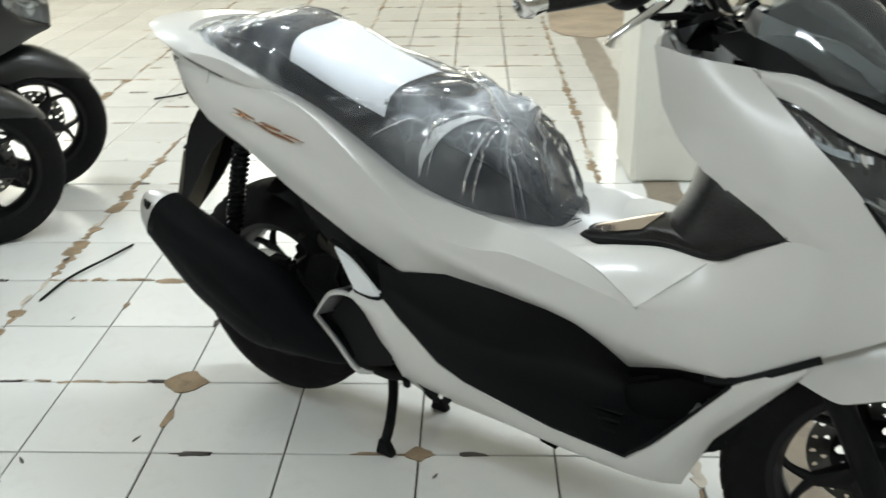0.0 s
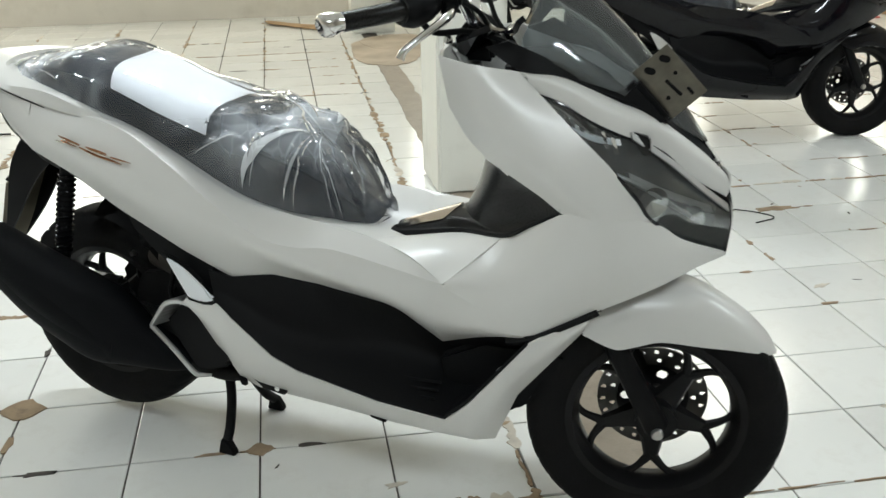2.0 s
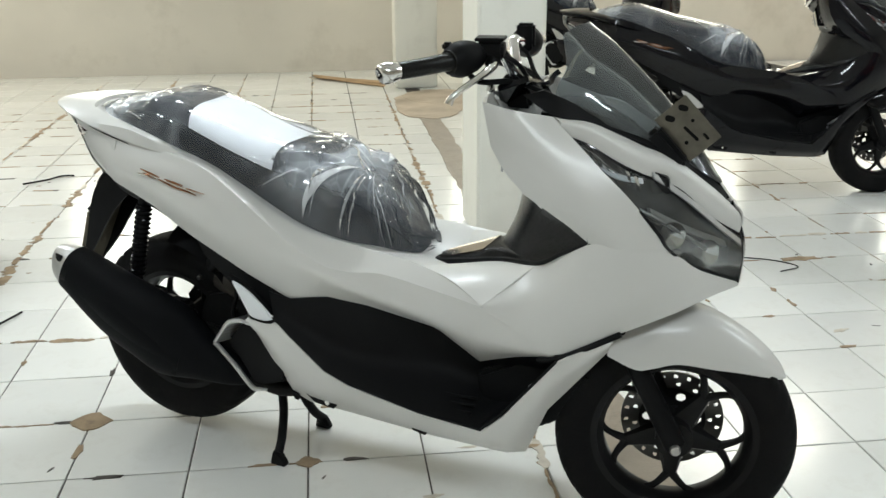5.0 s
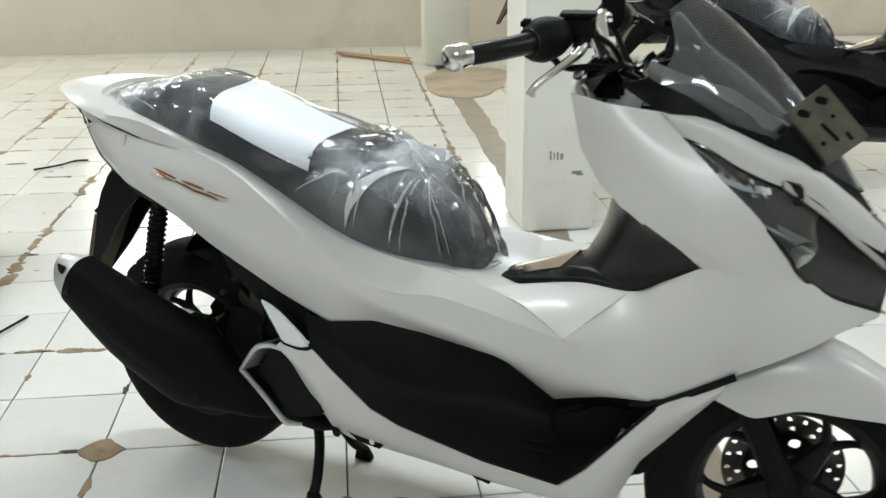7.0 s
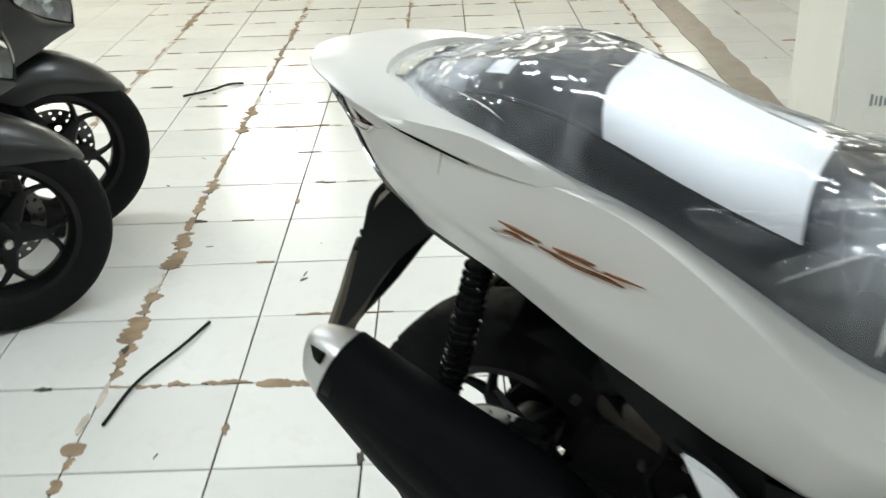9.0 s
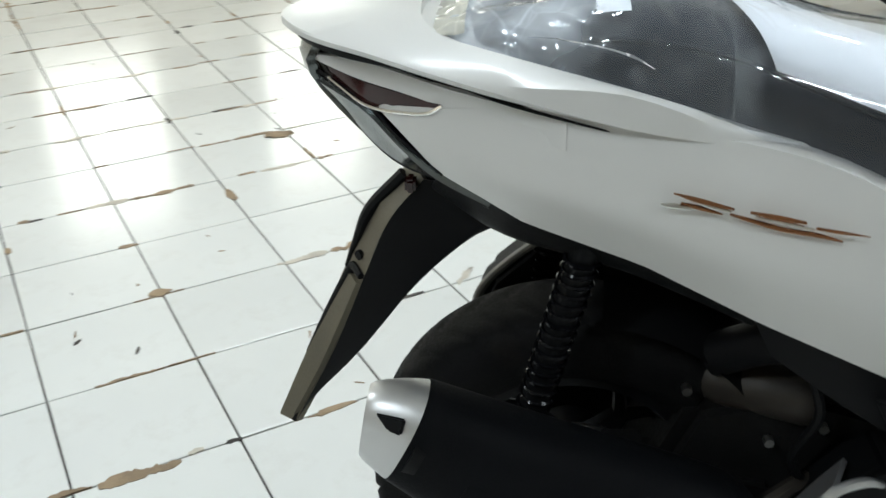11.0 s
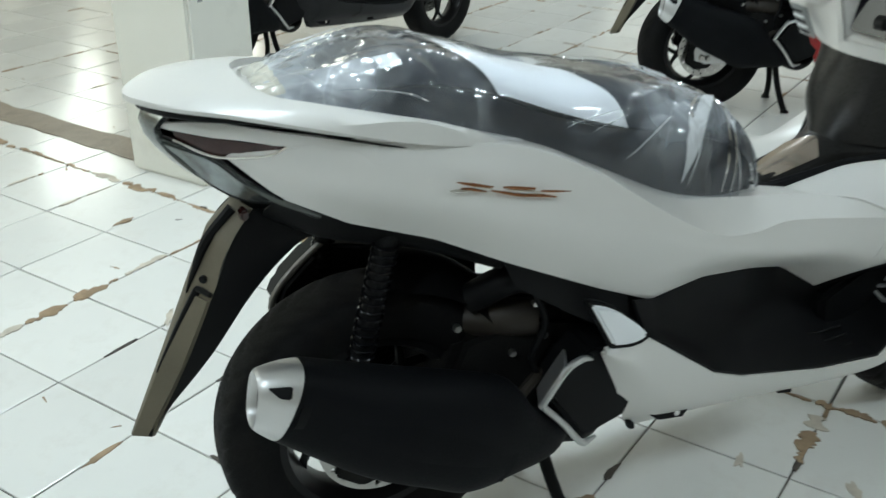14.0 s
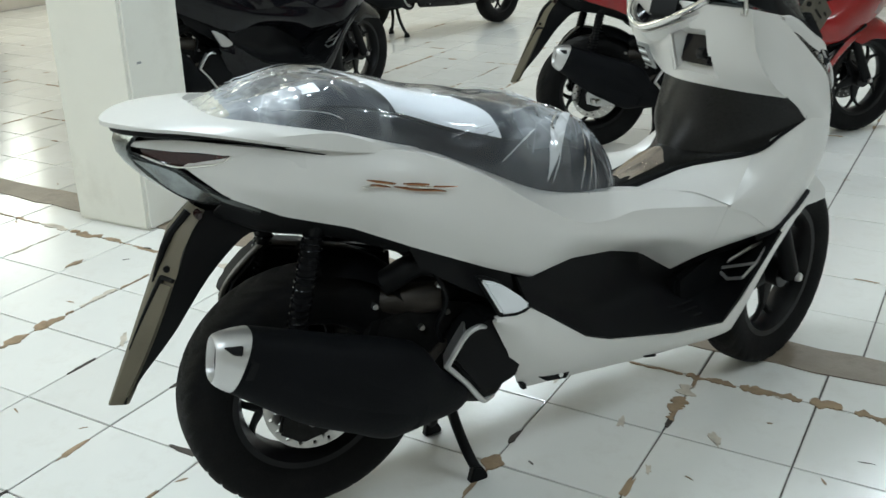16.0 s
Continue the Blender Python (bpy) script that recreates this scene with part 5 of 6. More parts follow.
    bar = P("handlebar", tube([(-0.105, -0.20, 0.022), (-0.065, -0.130, 0.034), (-0.025, -0.078, 0.036), (0.0, -0.030, -0.020), (0.0, 0.030, -0.020), (-0.012, 0.078, 0.036), (0.005, 0.130, 0.034), (0.010, 0.20, 0.022)], 0.0125, 12, 56), M_CHROME, "chrome handlebar tube")
    bar.matrix_local = hb
    P("steering_head", prism([(-0.045, -0.085), (0.04, -0.09), (0.03, -0.03), (0.0, -0.006), (-0.028, -0.03)], -0.045, 0.045, None, 0.008), M_PLASTIC, "black steering clamp", bar)
    for s in (-1, 1):
        w = 1.0 if s < 0 else -0.1
        P("grip", tube([(-0.195 * w, s * 0.312, 0.018), (-0.15 * w, s * 0.265, 0.022), (-0.105 * w, s * 0.200, 0.026)], [0.0165, 0.017, 0.018], 14), M_TUNNEL, "black ribbed rubber grip", bar)
        P("grip_flange", tube([(-0.112 * w, s * 0.210, 0.025), (-0.106 * w, s * 0.202, 0.026)], [0.023, 0.023], 14), M_TUNNEL, "", bar)
        P("bar_end", tube([(-0.222 * w, s * 0.340, 0.015), (-0.218 * w, s * 0.336, 0.016), (-0.208 * w, s * 0.326, 0.017), (-0.195 * w, s * 0.312, 0.018)], [0.013, 0.019, 0.021, 0.018], 16), M_CHROME, "chrome bar end weight", bar)
        P("switch_housing", tube([(-0.112 * w, s * 0.208, 0.024), (-0.098 * w, s * 0.188, 0.026), (-0.078 * w, s * 0.160, 0.030), (-0.062 * w, s * 0.138, 0.030)], [0.024, 0.035, 0.033, 0.022], 14), M_PLASTIC, "black switch housing", bar)
        P("switch_knob", box(-0.118 * w, s * 0.180, 0.052, 0.020, 0.026, 0.016, None, 0.004), M_PLASTIC, "", bar)
        if s < 0:
            cyl = P("master_cylinder", box(-0.040, s * 0.115, 0.040, 0.056, 0.062, 0.038, None, 0.006), M_PLASTIC, "black brake reservoir", bar)
            P("reservoir_lid", box(-0.040, s * 0.115, 0.062, 0.060, 0.066, 0.007, None, 0.002), M_PLASTIC, "", cyl)
        else:
            P("mirror_boss", box(0.010, s * 0.135, 0.046, 0.040, 0.036, 0.052, None, 0.005), M_PLASTIC, "black mirror mount", bar)
        P("lever_pivot", tube([(-0.030 * w, s * 0.150, 0.028), (-0.036 * w, s * 0.155, 0.010)], [0.014, 0.013], 10), M_PLASTIC, "", bar)
        P("brake_lever", tube([(-0.030 * w, s * 0.150, 0.020), (-0.036 * w, s * 0.190, 0.008), (-0.066 * w, s * 0.235, -0.012), (-0.096 * w, s * 0.262, -0.034), (-0.104 * w, s * 0.266, -0.048)], [0.010, 0.0085, 0.0065, 0.0065, 0.0085], 10), M_CHROME, "polished brake lever", bar)
        P("cable", tube([(-0.085, s * 0.165, 0.004), (-0.055, s * 0.165, -0.018), (0.0, s * 0.120, -0.022), (0.05, s * 0.06, -0.045), (0.075, s * 0.02, -0.07)], 0.006, 8, 30), M_PLASTIC, "black control cable", bar)
        P("hose", tube([(-0.020, s * 0.11, 0.032), (0.015, s * 0.105, 0.010), (0.035, s * 0.07, -0.025), (0.065, s * 0.03, -0.06)], 0.005, 8, 30), M_PLASTIC, "black brake hose", bar)
    if bracket:
        bw, bh = 0.106, 0.074
        # punched slots: x, z, radius, half length, slant
        slots = [(-0.036, -0.014, 0.0060, 0.004, 0.6), (-0.036, 0.018, 0.0060, 0.004, 0.6), (0.012, -0.002, 0.0032, 0.016, 0.1), (0.020, -0.020, 0.0040, 0.0, 0), (-0.006, 0.016, 0.0036, 0.0, 0), (0.034, 0.016, 0.003, 0.005, 0.0)]

        bm = box(0, 0, 0, bw, 0.002, bh, None, 0.0008)
        br = P("plate_bracket", bm, M_DULLSTEEL, "dull steel number plate bracket with punched holes")
        br.matrix_local = pose(1.347, -0.050, 0.934, 0, 0, 8) @ pose(0, 0, 0, 0, 47, 0)
        for hx, hz, r_, half, slant in slots:
            ring = [(hx + half * math.cos(slant) * sg + r_ * math.cos(slant + a), hz + half * math.sin(slant) * sg + r_ * math.sin(slant + a)) for sg, a0 in ((1, -math.pi / 2), (-1, math.pi / 2)) for a in np.linspace(a0, a0 + math.pi, 7)]
            P("slot", prism(ring, -0.0016, 0.0016), M_PLASTIC, "dark punched slot", br)
        P("bracket_flange", box(0, 0.012, -bh / 2, bw, 0.026, 0.003), M_DULLSTEEL, "", br)
        P("bracket_block", box(0.004, -0.006, -0.062, 0.092, 0.044, 0.052, None, 0.008), M_PLASTIC, "black bracket mount", br)
    if film:
        wrap = P("seat_cover", _film_mesh(), M_FILM, "wrinkled clear plastic film over the seat")
        wrap.visible_shadow = False
        tagged(P("film_folds_and_glare", _film_fold_mesh(), M_FOLDGLARE, "", wrap), kind="stuff")
        P("film_hem", _film_tail_mesh(), M_OLDFILM, "crumpled yellowish film hem", wrap)
    return root


def _film_mesh():
    """The film over the seat, closed round the seat's nose."""
    bm = bmesh.new()
    g = seat_grid(230, 130, 0.016, 0.014, 0.006, 0.994, 0.0, 1.0, 0.002, 0.0125)
    end, centre = g[:, -1], np.array((0.780, 0.0, 0.612))
    cap = [centre + (end - centre) * math.cos(k / 8 * math.pi / 2) + np.array((0.012 * math.sin(k / 8 * math.pi / 2), 0, 0)) * (1 + 0.6 * np.sin(np.arange(len(end)) * 0.55))[:, None] for k in range(1, 8)]
    add_grid(bm, np.concatenate([g, np.array(cap).transpose(1, 0, 2)], axis=1))
    return bm


def _film_fold_mesh():
    """Narrow doubled pleats that lie on the film along its folds, tapering at both ends; the two wide ones are painted
    glare streaks.
    """
    rd = random.Random(37)
    bm = bmesh.new()
    for (ua, va), (ub, vb), high, wide in FOLDS:
        if rd.random() < (0.86 if ua < 0.5 else 0.3 if high < 0.016 else 0.0):
            continue
        n = 22
        # the wide white ribbon on each flank stands in for a bright highlight
        half = 0.011 if high == 0.016 else rd.uniform(0.0008, 0.0030)
        bend = rd.uniform(-0.02, 0.02)
        left, right = [], []
        for k in range(n + 1):
            t = k / n
            u = ua + (ub - ua) * t + bend * math.sin(math.pi * t)
            v = min(max(va + (vb - va) * t, 0.004), 0.996)
            w = half * min(1.0, 4 * t, 4 * (1 - t)) * (rd.uniform(0.6, 1.3) if high < 0.016 else rd.uniform(0.95, 1.05)) + 0.0003
            left.append(seat_point(u - w / 0.88, v, 0.0190, 0.014, 0.002, 0.0125))
            right.append(seat_point(u + w / 0.88, v, 0.0205, 0.014, 0.002, 0.0125))
        add_grid(bm, np.array([left, right]))
    return bm


def _film_tail_mesh():
    """The crumpled rear hem of the film, pushed up against the rail."""
    bm = bmesh.new()
    g = seat_grid(14, 120, 0.019, 0.0, 0.20, 0.80, 0.0, 0.024)
    for j in range(g.shape[0]):
        for i in range(g.shape[1]):
            x, y, z = g[j, i]
            k = 1 - i / (g.shape[1] - 1)
            g[j, i] += np.array((-0.012 * k, 0, -0.004 * k)) + np.array((0.3, 0.2, 1.0)) * 0.006 * noise.noise(Vector((x * 60, y * 60, z * 60)))
    add_grid(bm, g)
    return bm


# ---- the building ----
def slab_with_holes(x0, x1, z0, z1, y0, y1, holes):
    """A wall along x with rectangular openings (x0, x1, z0, z1) right through it."""
    bm = bmesh.new()
    xs = sorted({x0, x1, *[h[0] for h in holes], *[h[1] for h in holes]})
    zs = sorted({z0, z1, *[h[2] for h in holes], *[h[3] for h in holes]})
    solid = {}
    for i in range(len(xs) - 1):
        for j in range(len(zs) - 1):
            cx, cz = (xs[i] + xs[i + 1]) / 2, (zs[j] + zs[j + 1]) / 2
            solid[i, j] = not any(h[0] < cx < h[1] and h[2] < cz < h[3] for h in holes)
    quad = lambda *p: bm.faces.new([bm.verts.new(q) for q in p])
    for (i, j), s in solid.items():
        if not s:
            continue
        a, b, c, d = xs[i], xs[i + 1], zs[j], zs[j + 1]
        quad((a, y0, c), (b, y0, c), (b, y0, d), (a, y0, d))
        quad((a, y1, c), (a, y1, d), (b, y1, d), (b, y1, c))
        for di, dj, q in ((-1, 0, ((a, y0, c), (a, y0, d), (a, y1, d), (a, y1, c))), (1, 0, ((b, y0, c), (b, y1, c), (b, y1, d), (b, y0, d))), (0, -1, ((a, y0, c), (a, y1, c), (b, y1, c), (b, y0, c))), (0, 1, ((a, y0, d), (b, y0, d), (b, y1, d), (a, y1, d)))):
            if not solid.get((i + di, j + dj), False):
                quad(*q)
    bmesh.ops.remove_doubles(bm, verts=bm.verts, dist=1e-5)
    return bm


win_holes = [(wx - 0.42, wx + 0.42, 1.1, 2.4) for wx in WINDOWS]
single("wall_north", slab_with_holes(WALL_W - 0.2, WALL_E + 0.2, 0, CEIL, WALL_N, WALL_N + 0.2, win_holes), M_WALL, "cream painted wall with scuffs and high windows", "wall", kind="structure", smooth=False)
single("wall_south", box((WALL_W + WALL_E) / 2, WALL_S - 0.1, CEIL / 2, WALL_E - WALL_W + 0.4, 0.2, CEIL), M_WALL, "cream painted wall", "wall", kind="structure", smooth=False)
single("wall_east", box(WALL_E + 0.1, (WALL_N + WALL_S) / 2, CEIL / 2, 0.2, WALL_N - WALL_S, CEIL), M_WALL, "cream painted wall", "wall", kind="structure", smooth=False)
single("wall_west", box(WALL_W - 0.1, (WALL_N + WALL_S) / 2, CEIL / 2, 0.2, WALL_N - WALL_S, CEIL), M_WALL, "cream painted wall", "wall", kind="structure", smooth=False)
single("ceiling", box((WALL_W + WALL_E) / 2, (WALL_N + WALL_S) / 2, CEIL + 0.1, WALL_E - WALL_W + 0.4, WALL_N - WALL_S + 0.4, 0.2), M_CEIL, "off-white painted ceiling", "ceiling", kind="structure", smooth=False)
single("ground", box(1.0, 1.0, -0.16, 60, 60, 0.1), M_CEMENT, "grey concrete ground outside", "ground", kind="structure", smooth=False)
for k, wx in enumerate(WINDOWS):
    w = thing("window_%d" % (k + 1), pose(wx, WALL_N, 1.75), "grey framed two-pane window in the wall", "window", kind="structure")
    bm = bmesh.new()
    for args in ((0, 0.08, 0.63, 0.84, 0.06, 0.04), (0, 0.08, -0.63, 0.84, 0.06, 0.04), (-0.40, 0.08, 0, 0.04, 0.06, 1.22), (0.40, 0.08, 0, 0.04, 0.06, 1.22), (0, 0.08, 0, 0.04, 0.06, 1.22)):
        box(*args, bm, 0.004)
    part("window_frame", bm, M_FRAME, w, smooth=False)
    for s in (-0.2, 0.2):
        pane = part("pane", box(s, 0.08, 0, 0.36, 0.006, 1.22), M_GLASS, w, smooth=False)
        pane.visible_shadow = False

# tube fixtures under the ceiling, added over the assumed lamps and never in view
fixture = thing("ceiling_light", pose(TUBES[0][0], TUBES[0][1], CEIL), "assumed white metal tube light fixture under the unseen ceiling", "ceiling light", "ceiling lights")
part("frame", box(0, 0, -0.03, 1.30, 0.20, 0.06, None, 0.008), M_FRAME, fixture)
for sx in (-0.64, 0.64):
    part("end_cap", box(sx, 0, -0.085, 0.02, 0.16, 0.05, None, 0.004), M_FRAME, fixture)
for tx, ty in TUBES[1:]:
    copy_thing(fixture, pose(tx, ty, CEIL))

# pillars
for x0, y0, turn, wide, deep in ((0.722, 1.787, 2, 0.29, 0.36), (0.705, 6.0, 0, 0.35, 0.35)):
    bm = box(wide / 2, deep / 2, CEIL / 2, wide, deep, CEIL, None, 0.012)
    ob = single("pillar", bm, M_PILLAR, "square white painted pillar with grey scuffs", "pillar", "pillars", kind="structure", smooth=False)
    ob.matrix_world = pose(x0, y0, 0, 0, 0, turn)
    if y0 < 3:
        for k, (sx, sz, hx, hz) in enumerate(((0.108, 0.318, 0.004, 0.018), (0.122, 0.316, 0.003, 0.014), (0.136, 0.314, 0.004, 0.016), (0.152, 0.312, 0.006, 0.012), (0.215, 0.245, 0.020, 0.006), (0.228, 0.236, 0.014, 0.004), (0.06, 0.62, 0.010, 0.004), (0.19, 0.86, 0.006, 0.016))):
            part("scuff", box(sx, -0.0004, sz, hx * 2, 0.0012, hz * 2), M_GREYLABEL, ob, "grey rubbed mark", smooth=False)

# ---- floor: grout bed and glazed tiles ----
floor = single("floor", box((WALL_W + WALL_E) / 2, (WALL_N + WALL_S) / 2, -0.055, WALL_E - WALL_W, WALL_N - WALL_S, 0.1), M_GROUT, "white glazed tile floor with dark joints", "floor", kind="structure", smooth=False)
T, T2, GAP = 0.30, 0.2885, 0.0045
BAND_W, BAND_E = 0.768, 0.906
EAST_X, EAST_Y = 1.44, 0.776


def row(k):
    """The y of the k-th joint west of the cement band: the rows laid beyond the fifth are a little narrower."""
    return k * T if k <= 5 else 5 * T + (k - 5) * T2




def tile_mesh(seed):
    rnd = random.Random(seed)
    h = (T - GAP) / 2
    bm = bmesh.new()
    def ring(inset, z, jit):
        out = []
        for k in range(4):
            sx, sy = ((-1, -1), (1, -1), (1, 1), (-1, 1))[k]
            out.append(bm.verts.new((sx * (h - inset) + rnd.uniform(-jit, jit), sy * (h - inset) + rnd.uniform(-jit, jit), z)))
        return out
    a, b, c = ring(0, -0.005, 0), ring(0, -0.0012, 0.0006), ring(0.0022, 0.0, 0.0006)
    for lo, hi in ((a, b), (b, c)):
        for k in range(4):
            bm.faces.new((lo[k], lo[(k + 1) % 4], hi[(k + 1) % 4], hi[k]))
    bm.faces.new(c)
    me = bpy.data.meshes.new("tile")
    bm.to_mesh(me)
    bm.free()
    return me


near_meshes = [tile_mesh(k) for k in range(6)]
for me in near_meshes:
    me.materials.append(M_TILE)
far = bmesh.new()
rnd = random.Random(4)


def patch(pts, mat, name, label, z=0.0022, depth=0.004, parent=None):
    """A flat irregular piece of mortar lying in the floor."""
    bm = bmesh.new()
    a = [bm.verts.new((x, y, z)) for x, y in pts]
    b = [bm.verts.new((x, y, z - depth)) for x, y in pts]
    bm.faces.new(a)
    for i in range(len(a)):
        j = (i + 1) % len(a)
        bm.faces.new((a[j], a[i], b[i], b[j]))
    bmesh.ops.triangulate(bm, faces=[f for f in bm.faces if len(f.verts) > 4])
    return part(name, bm, mat, parent or floor, label, smooth=False)


def crack(x0, y0, x1, y1, width, seed, fill=0.75, name="mortar_patch", label="brown broken joint mortar", mat=None):
    """Broken joint filling along a line: ragged lumps with gaps between."""
    rd = random.Random(seed)
    length = math.hypot(x1 - x0, y1 - y0)
    ux, uy = (x1 - x0) / length, (y1 - y0) / length
    s = 0.0
    while s < length:
        piece = rd.uniform(0.025, 0.16)
        e = min(s + piece, length)
        if rd.random() < fill and e - s > 0.02:
            n = max(int((e - s) / 0.006), 4)
            left, right = [], []
            off = rd.uniform(-0.007, 0.007)
            wd = width * rd.choice((0.25, 0.4, 0.6, 0.8, 1.0))
            wl, wr = rd.uniform(0.3, 1.3), rd.uniform(0.3, 1.3)
            for k in range(n + 1):
                f = s + (e - s) * k / n
                env = min(1.0, 0.45 + 5.0 * min(k, n - k) / n)
                wl = min(max(wl + rd.uniform(-0.6, 0.6), 0.08), 1.5)
                wr = min(max(wr + rd.uniform(-0.6, 0.6), 0.08), 1.5)
                l_, r_ = wd / 2 * env * wl, wd / 2 * env * wr
                left.append((x0 + ux * f - uy * (l_ + off), y0 + uy * f + ux * (l_ + off)))
                right.append((x0 + ux * f + uy * (r_ - off), y0 + uy * f - ux * (r_ - off)))
            patch(left + right[::-1], mat or (M_SMEAR if rd.random() < 0.22 else M_MORTAR), name, label, 0.0012 + rd.uniform(0, 0.0012))
        s = e + rd.uniform(0.0, 0.03)


def blob(cx, cy, rx, ry, seed, mat, name="floor_chip", label="brown chip in the tile joint", z=0.0028, turn=0.0, n=18, diamond=False, ragged=True):
    rd = random.Random(seed)
    pts = []
    for k in range(n):
        a = 2 * math.pi * k / n
        f = rd.uniform(0.85, 1.1) if diamond else rd.uniform(0.95, 1.04) if not ragged else rd.uniform(0.55, 1.3)
        if diamond:
            f *= 1 / (abs(math.cos(a)) ** 1.15 + abs(math.sin(a)) ** 1.15) ** (1 / 1.15)
        x, y = rx * f * math.cos(a), ry * f * math.sin(a)
        pts.append((cx + x * math.cos(turn) - y * math.sin(turn), cy + x * math.sin(turn) + y * math.cos(turn)))
    return patch(pts, mat, name, label, z)


# joints that have broken open: along the columns, then along the rows
crack(0.60, -1.2, 0.60, 5.7, 0.034, 1, 0.96)
crack(-1.2, -0.6, -1.2, 5.9, 0.042, 2, 0.9)
crack(-1.81, 2.2, -1.81, 6.6, 0.045, 3, 0.85)
crack(-0.6, 4.2, -0.6, 6.8, 0.030, 12, 0.8)
crack(-0.0, 4.8, -0.0, 6.8, 0.026, 13, 0.8)
crack(-1.2, 5.4, -1.2, 6.8, 0.030, 14, 0.8)
for x0, x1, k, wide, seed, fill in (
        (-1.2, -0.55, 3, 0.022, 4, 0.8), (-1.35, -0.7, 1, 0.020, 5, 0.55), (-0.32, 0.57, 5, 0.030, 6, 0.92), (-1.1, -0.5, 5, 0.012, 27, 0.5),
        (-0.75, 0.55, 7, 0.024, 7, 0.75), (0.3, 0.6, -1, 0.040, 8, 0.95), (-0.9, -0.3, 4, 0.012, 9, 0.35), (-1.6, 0.5, 9, 0.018, 10, 0.6),
        (-1.7, 0.4, 11, 0.018, 11, 0.5), (-0.6, 0.5, 8, 0.012, 28, 0.45), (-2.1, 0.5, 10, 0.012, 29, 0.4), (-2.4, 0.2, 12, 0.014, 24, 0.5),
        (-2.1, 0.5, 13, 0.012, 30, 0.45), (-2.1, 0.5, 14, 0.014, 31, 0.5), (-2.1, 0.5, 15, 0.014, 23, 0.5), (-2.1, 0.5, 16, 0.012, 32, 0.5),
        (-2.4, 0.5, 17, 0.014, 33, 0.55), (-2.4, 0.5, 18, 0.014, 25, 0.5), (-2.1, 0.5, 20, 0.014, 26, 0.45)):
    crack(x0, row(k), x1, row(k), wide, seed, fill)
# the floor east of the band
for i, y0, y1, wide, seed, fill in ((1, 0.6, 3.6, 0.014, 16, 0.4), (3, 0.9, 4.6, 0.018, 18, 0.5), (6, -0.4, 5.6, 0.018, 19, 0.5), (9, 0.6, 5.6, 0.020, 20, 0.5), (0, -1.4, -0.55, 0.022, 34, 0.6)):
    crack(EAST_X + T2 * i, y0, EAST_X + T2 * i, y1, wide, seed, fill)
for x0, x1, k, wide, seed, fill in ((0.95, 3.6, 3, 0.034, 15, 0.95), (1.2, 2.2, 2, 0.012, 17, 0.4), (1.3, 5.4, 4, 0.016, 35, 0.5), (1.3, 4.4, 6, 0.022, 36, 0.75), (1.2, 5.4, 8, 0.016, 21, 0.5), (1.2, 5.4, 10, 0.018, 37, 0.5), (1.2, 5.4, 13, 0.018, 22, 0.4), (1.0, 2.0, -4, 0.014, 38, 0.5)):
    crack(x0, EAST_Y + T2 * k, x1, EAST_Y + T2 * k, wide, seed, fill)
for k, (cx, cy, rx, ry, dm) in enumerate(((0, 0, 0.034, 0.030, True), (-0.6, 0.3, 0.062, 0.056, True), (-0.605, 1.51, 0.030, 0.022, True), (-0.03, 2.33, 0.050, 0.030, False), (-0.004, 1.51, 0.034, 0.020, False), (1.98, 1.345, 0.10, 0.030, False), (0.38, 1.80, 0.032, 0.012, False))):
    blob(cx, cy, rx, ry, 40 + k, M_MORTAR, diamond=dm, n=14)
for k in range(210):
    along = rnd.random() < 0.35
    x, y = (T * rnd.randint(-7, 2), rnd.uniform(-1.0, 6.4)) if along else (rnd.uniform(-2.2, 0.7), row(rnd.randint(-3, 20)))
    if k % 3 == 2:
        x, y = (EAST_X + T2 * rnd.randint(-1, 10), rnd.uniform(-1.0, 5.4)) if along else (rnd.uniform(1.0, 4.6), EAST_Y + T2 * rnd.randint(-5, 14))
    blob(x + rnd.uniform(-0.006, 0.006), y + rnd.uniform(-0.006, 0.006), rnd.uniform(0.012, 0.055), rnd.uniform(0.004, 0.011), 400 + k, M_MORTAR if k % 3 else M_GROUT, "joint_chip", "brown chipped tile joint", 0.0018, math.pi / 2 if along else 0.0, 12)
# small flecks of dirt and mortar on the tiles
for k in range(120):
    cx, cy = rnd.uniform(-2.0, 2.6), rnd.uniform(-1.1, 3.6)
    blob(cx, cy, rnd.uniform(0.005, 0.018), rnd.uniform(0.0015, 0.005), 100 + k, M_GROUT if k % 2 else M_MORTAR, "dirt_fleck", "brown fleck of dirt", 0.0012, rnd.uniform(0, 3), 7)
# pale smears of spilt mortar
for k, (cx, cy, rx, ry, turn) in enumerate(((0.33, -0.42, 0.035, 0.012, 0.6), (0.30, -0.20, 0.026, 0.010, 0.2), (0.60, -0.50, 0.022, 0.007, 1.0), (0.14, -0.32, 0.020, 0.007, 0.3), (0.42, 0.02, 0.030, 0.006, 0.1), (1.78, 0.62, 0.030, 0.012, 0.4), (1.55, -0.10, 0.016, 0.008, 0.0), (0.05, 1.22, 0.040, 0.010, 0.7), (-0.20, 0.62, 0.018, 0.006, 0.2))):
    blob(cx, cy, rx, ry, 700 + k, M_SMEAR, "mortar_smear", "pale smear of spilt mortar", 0.0014, turn, 16)
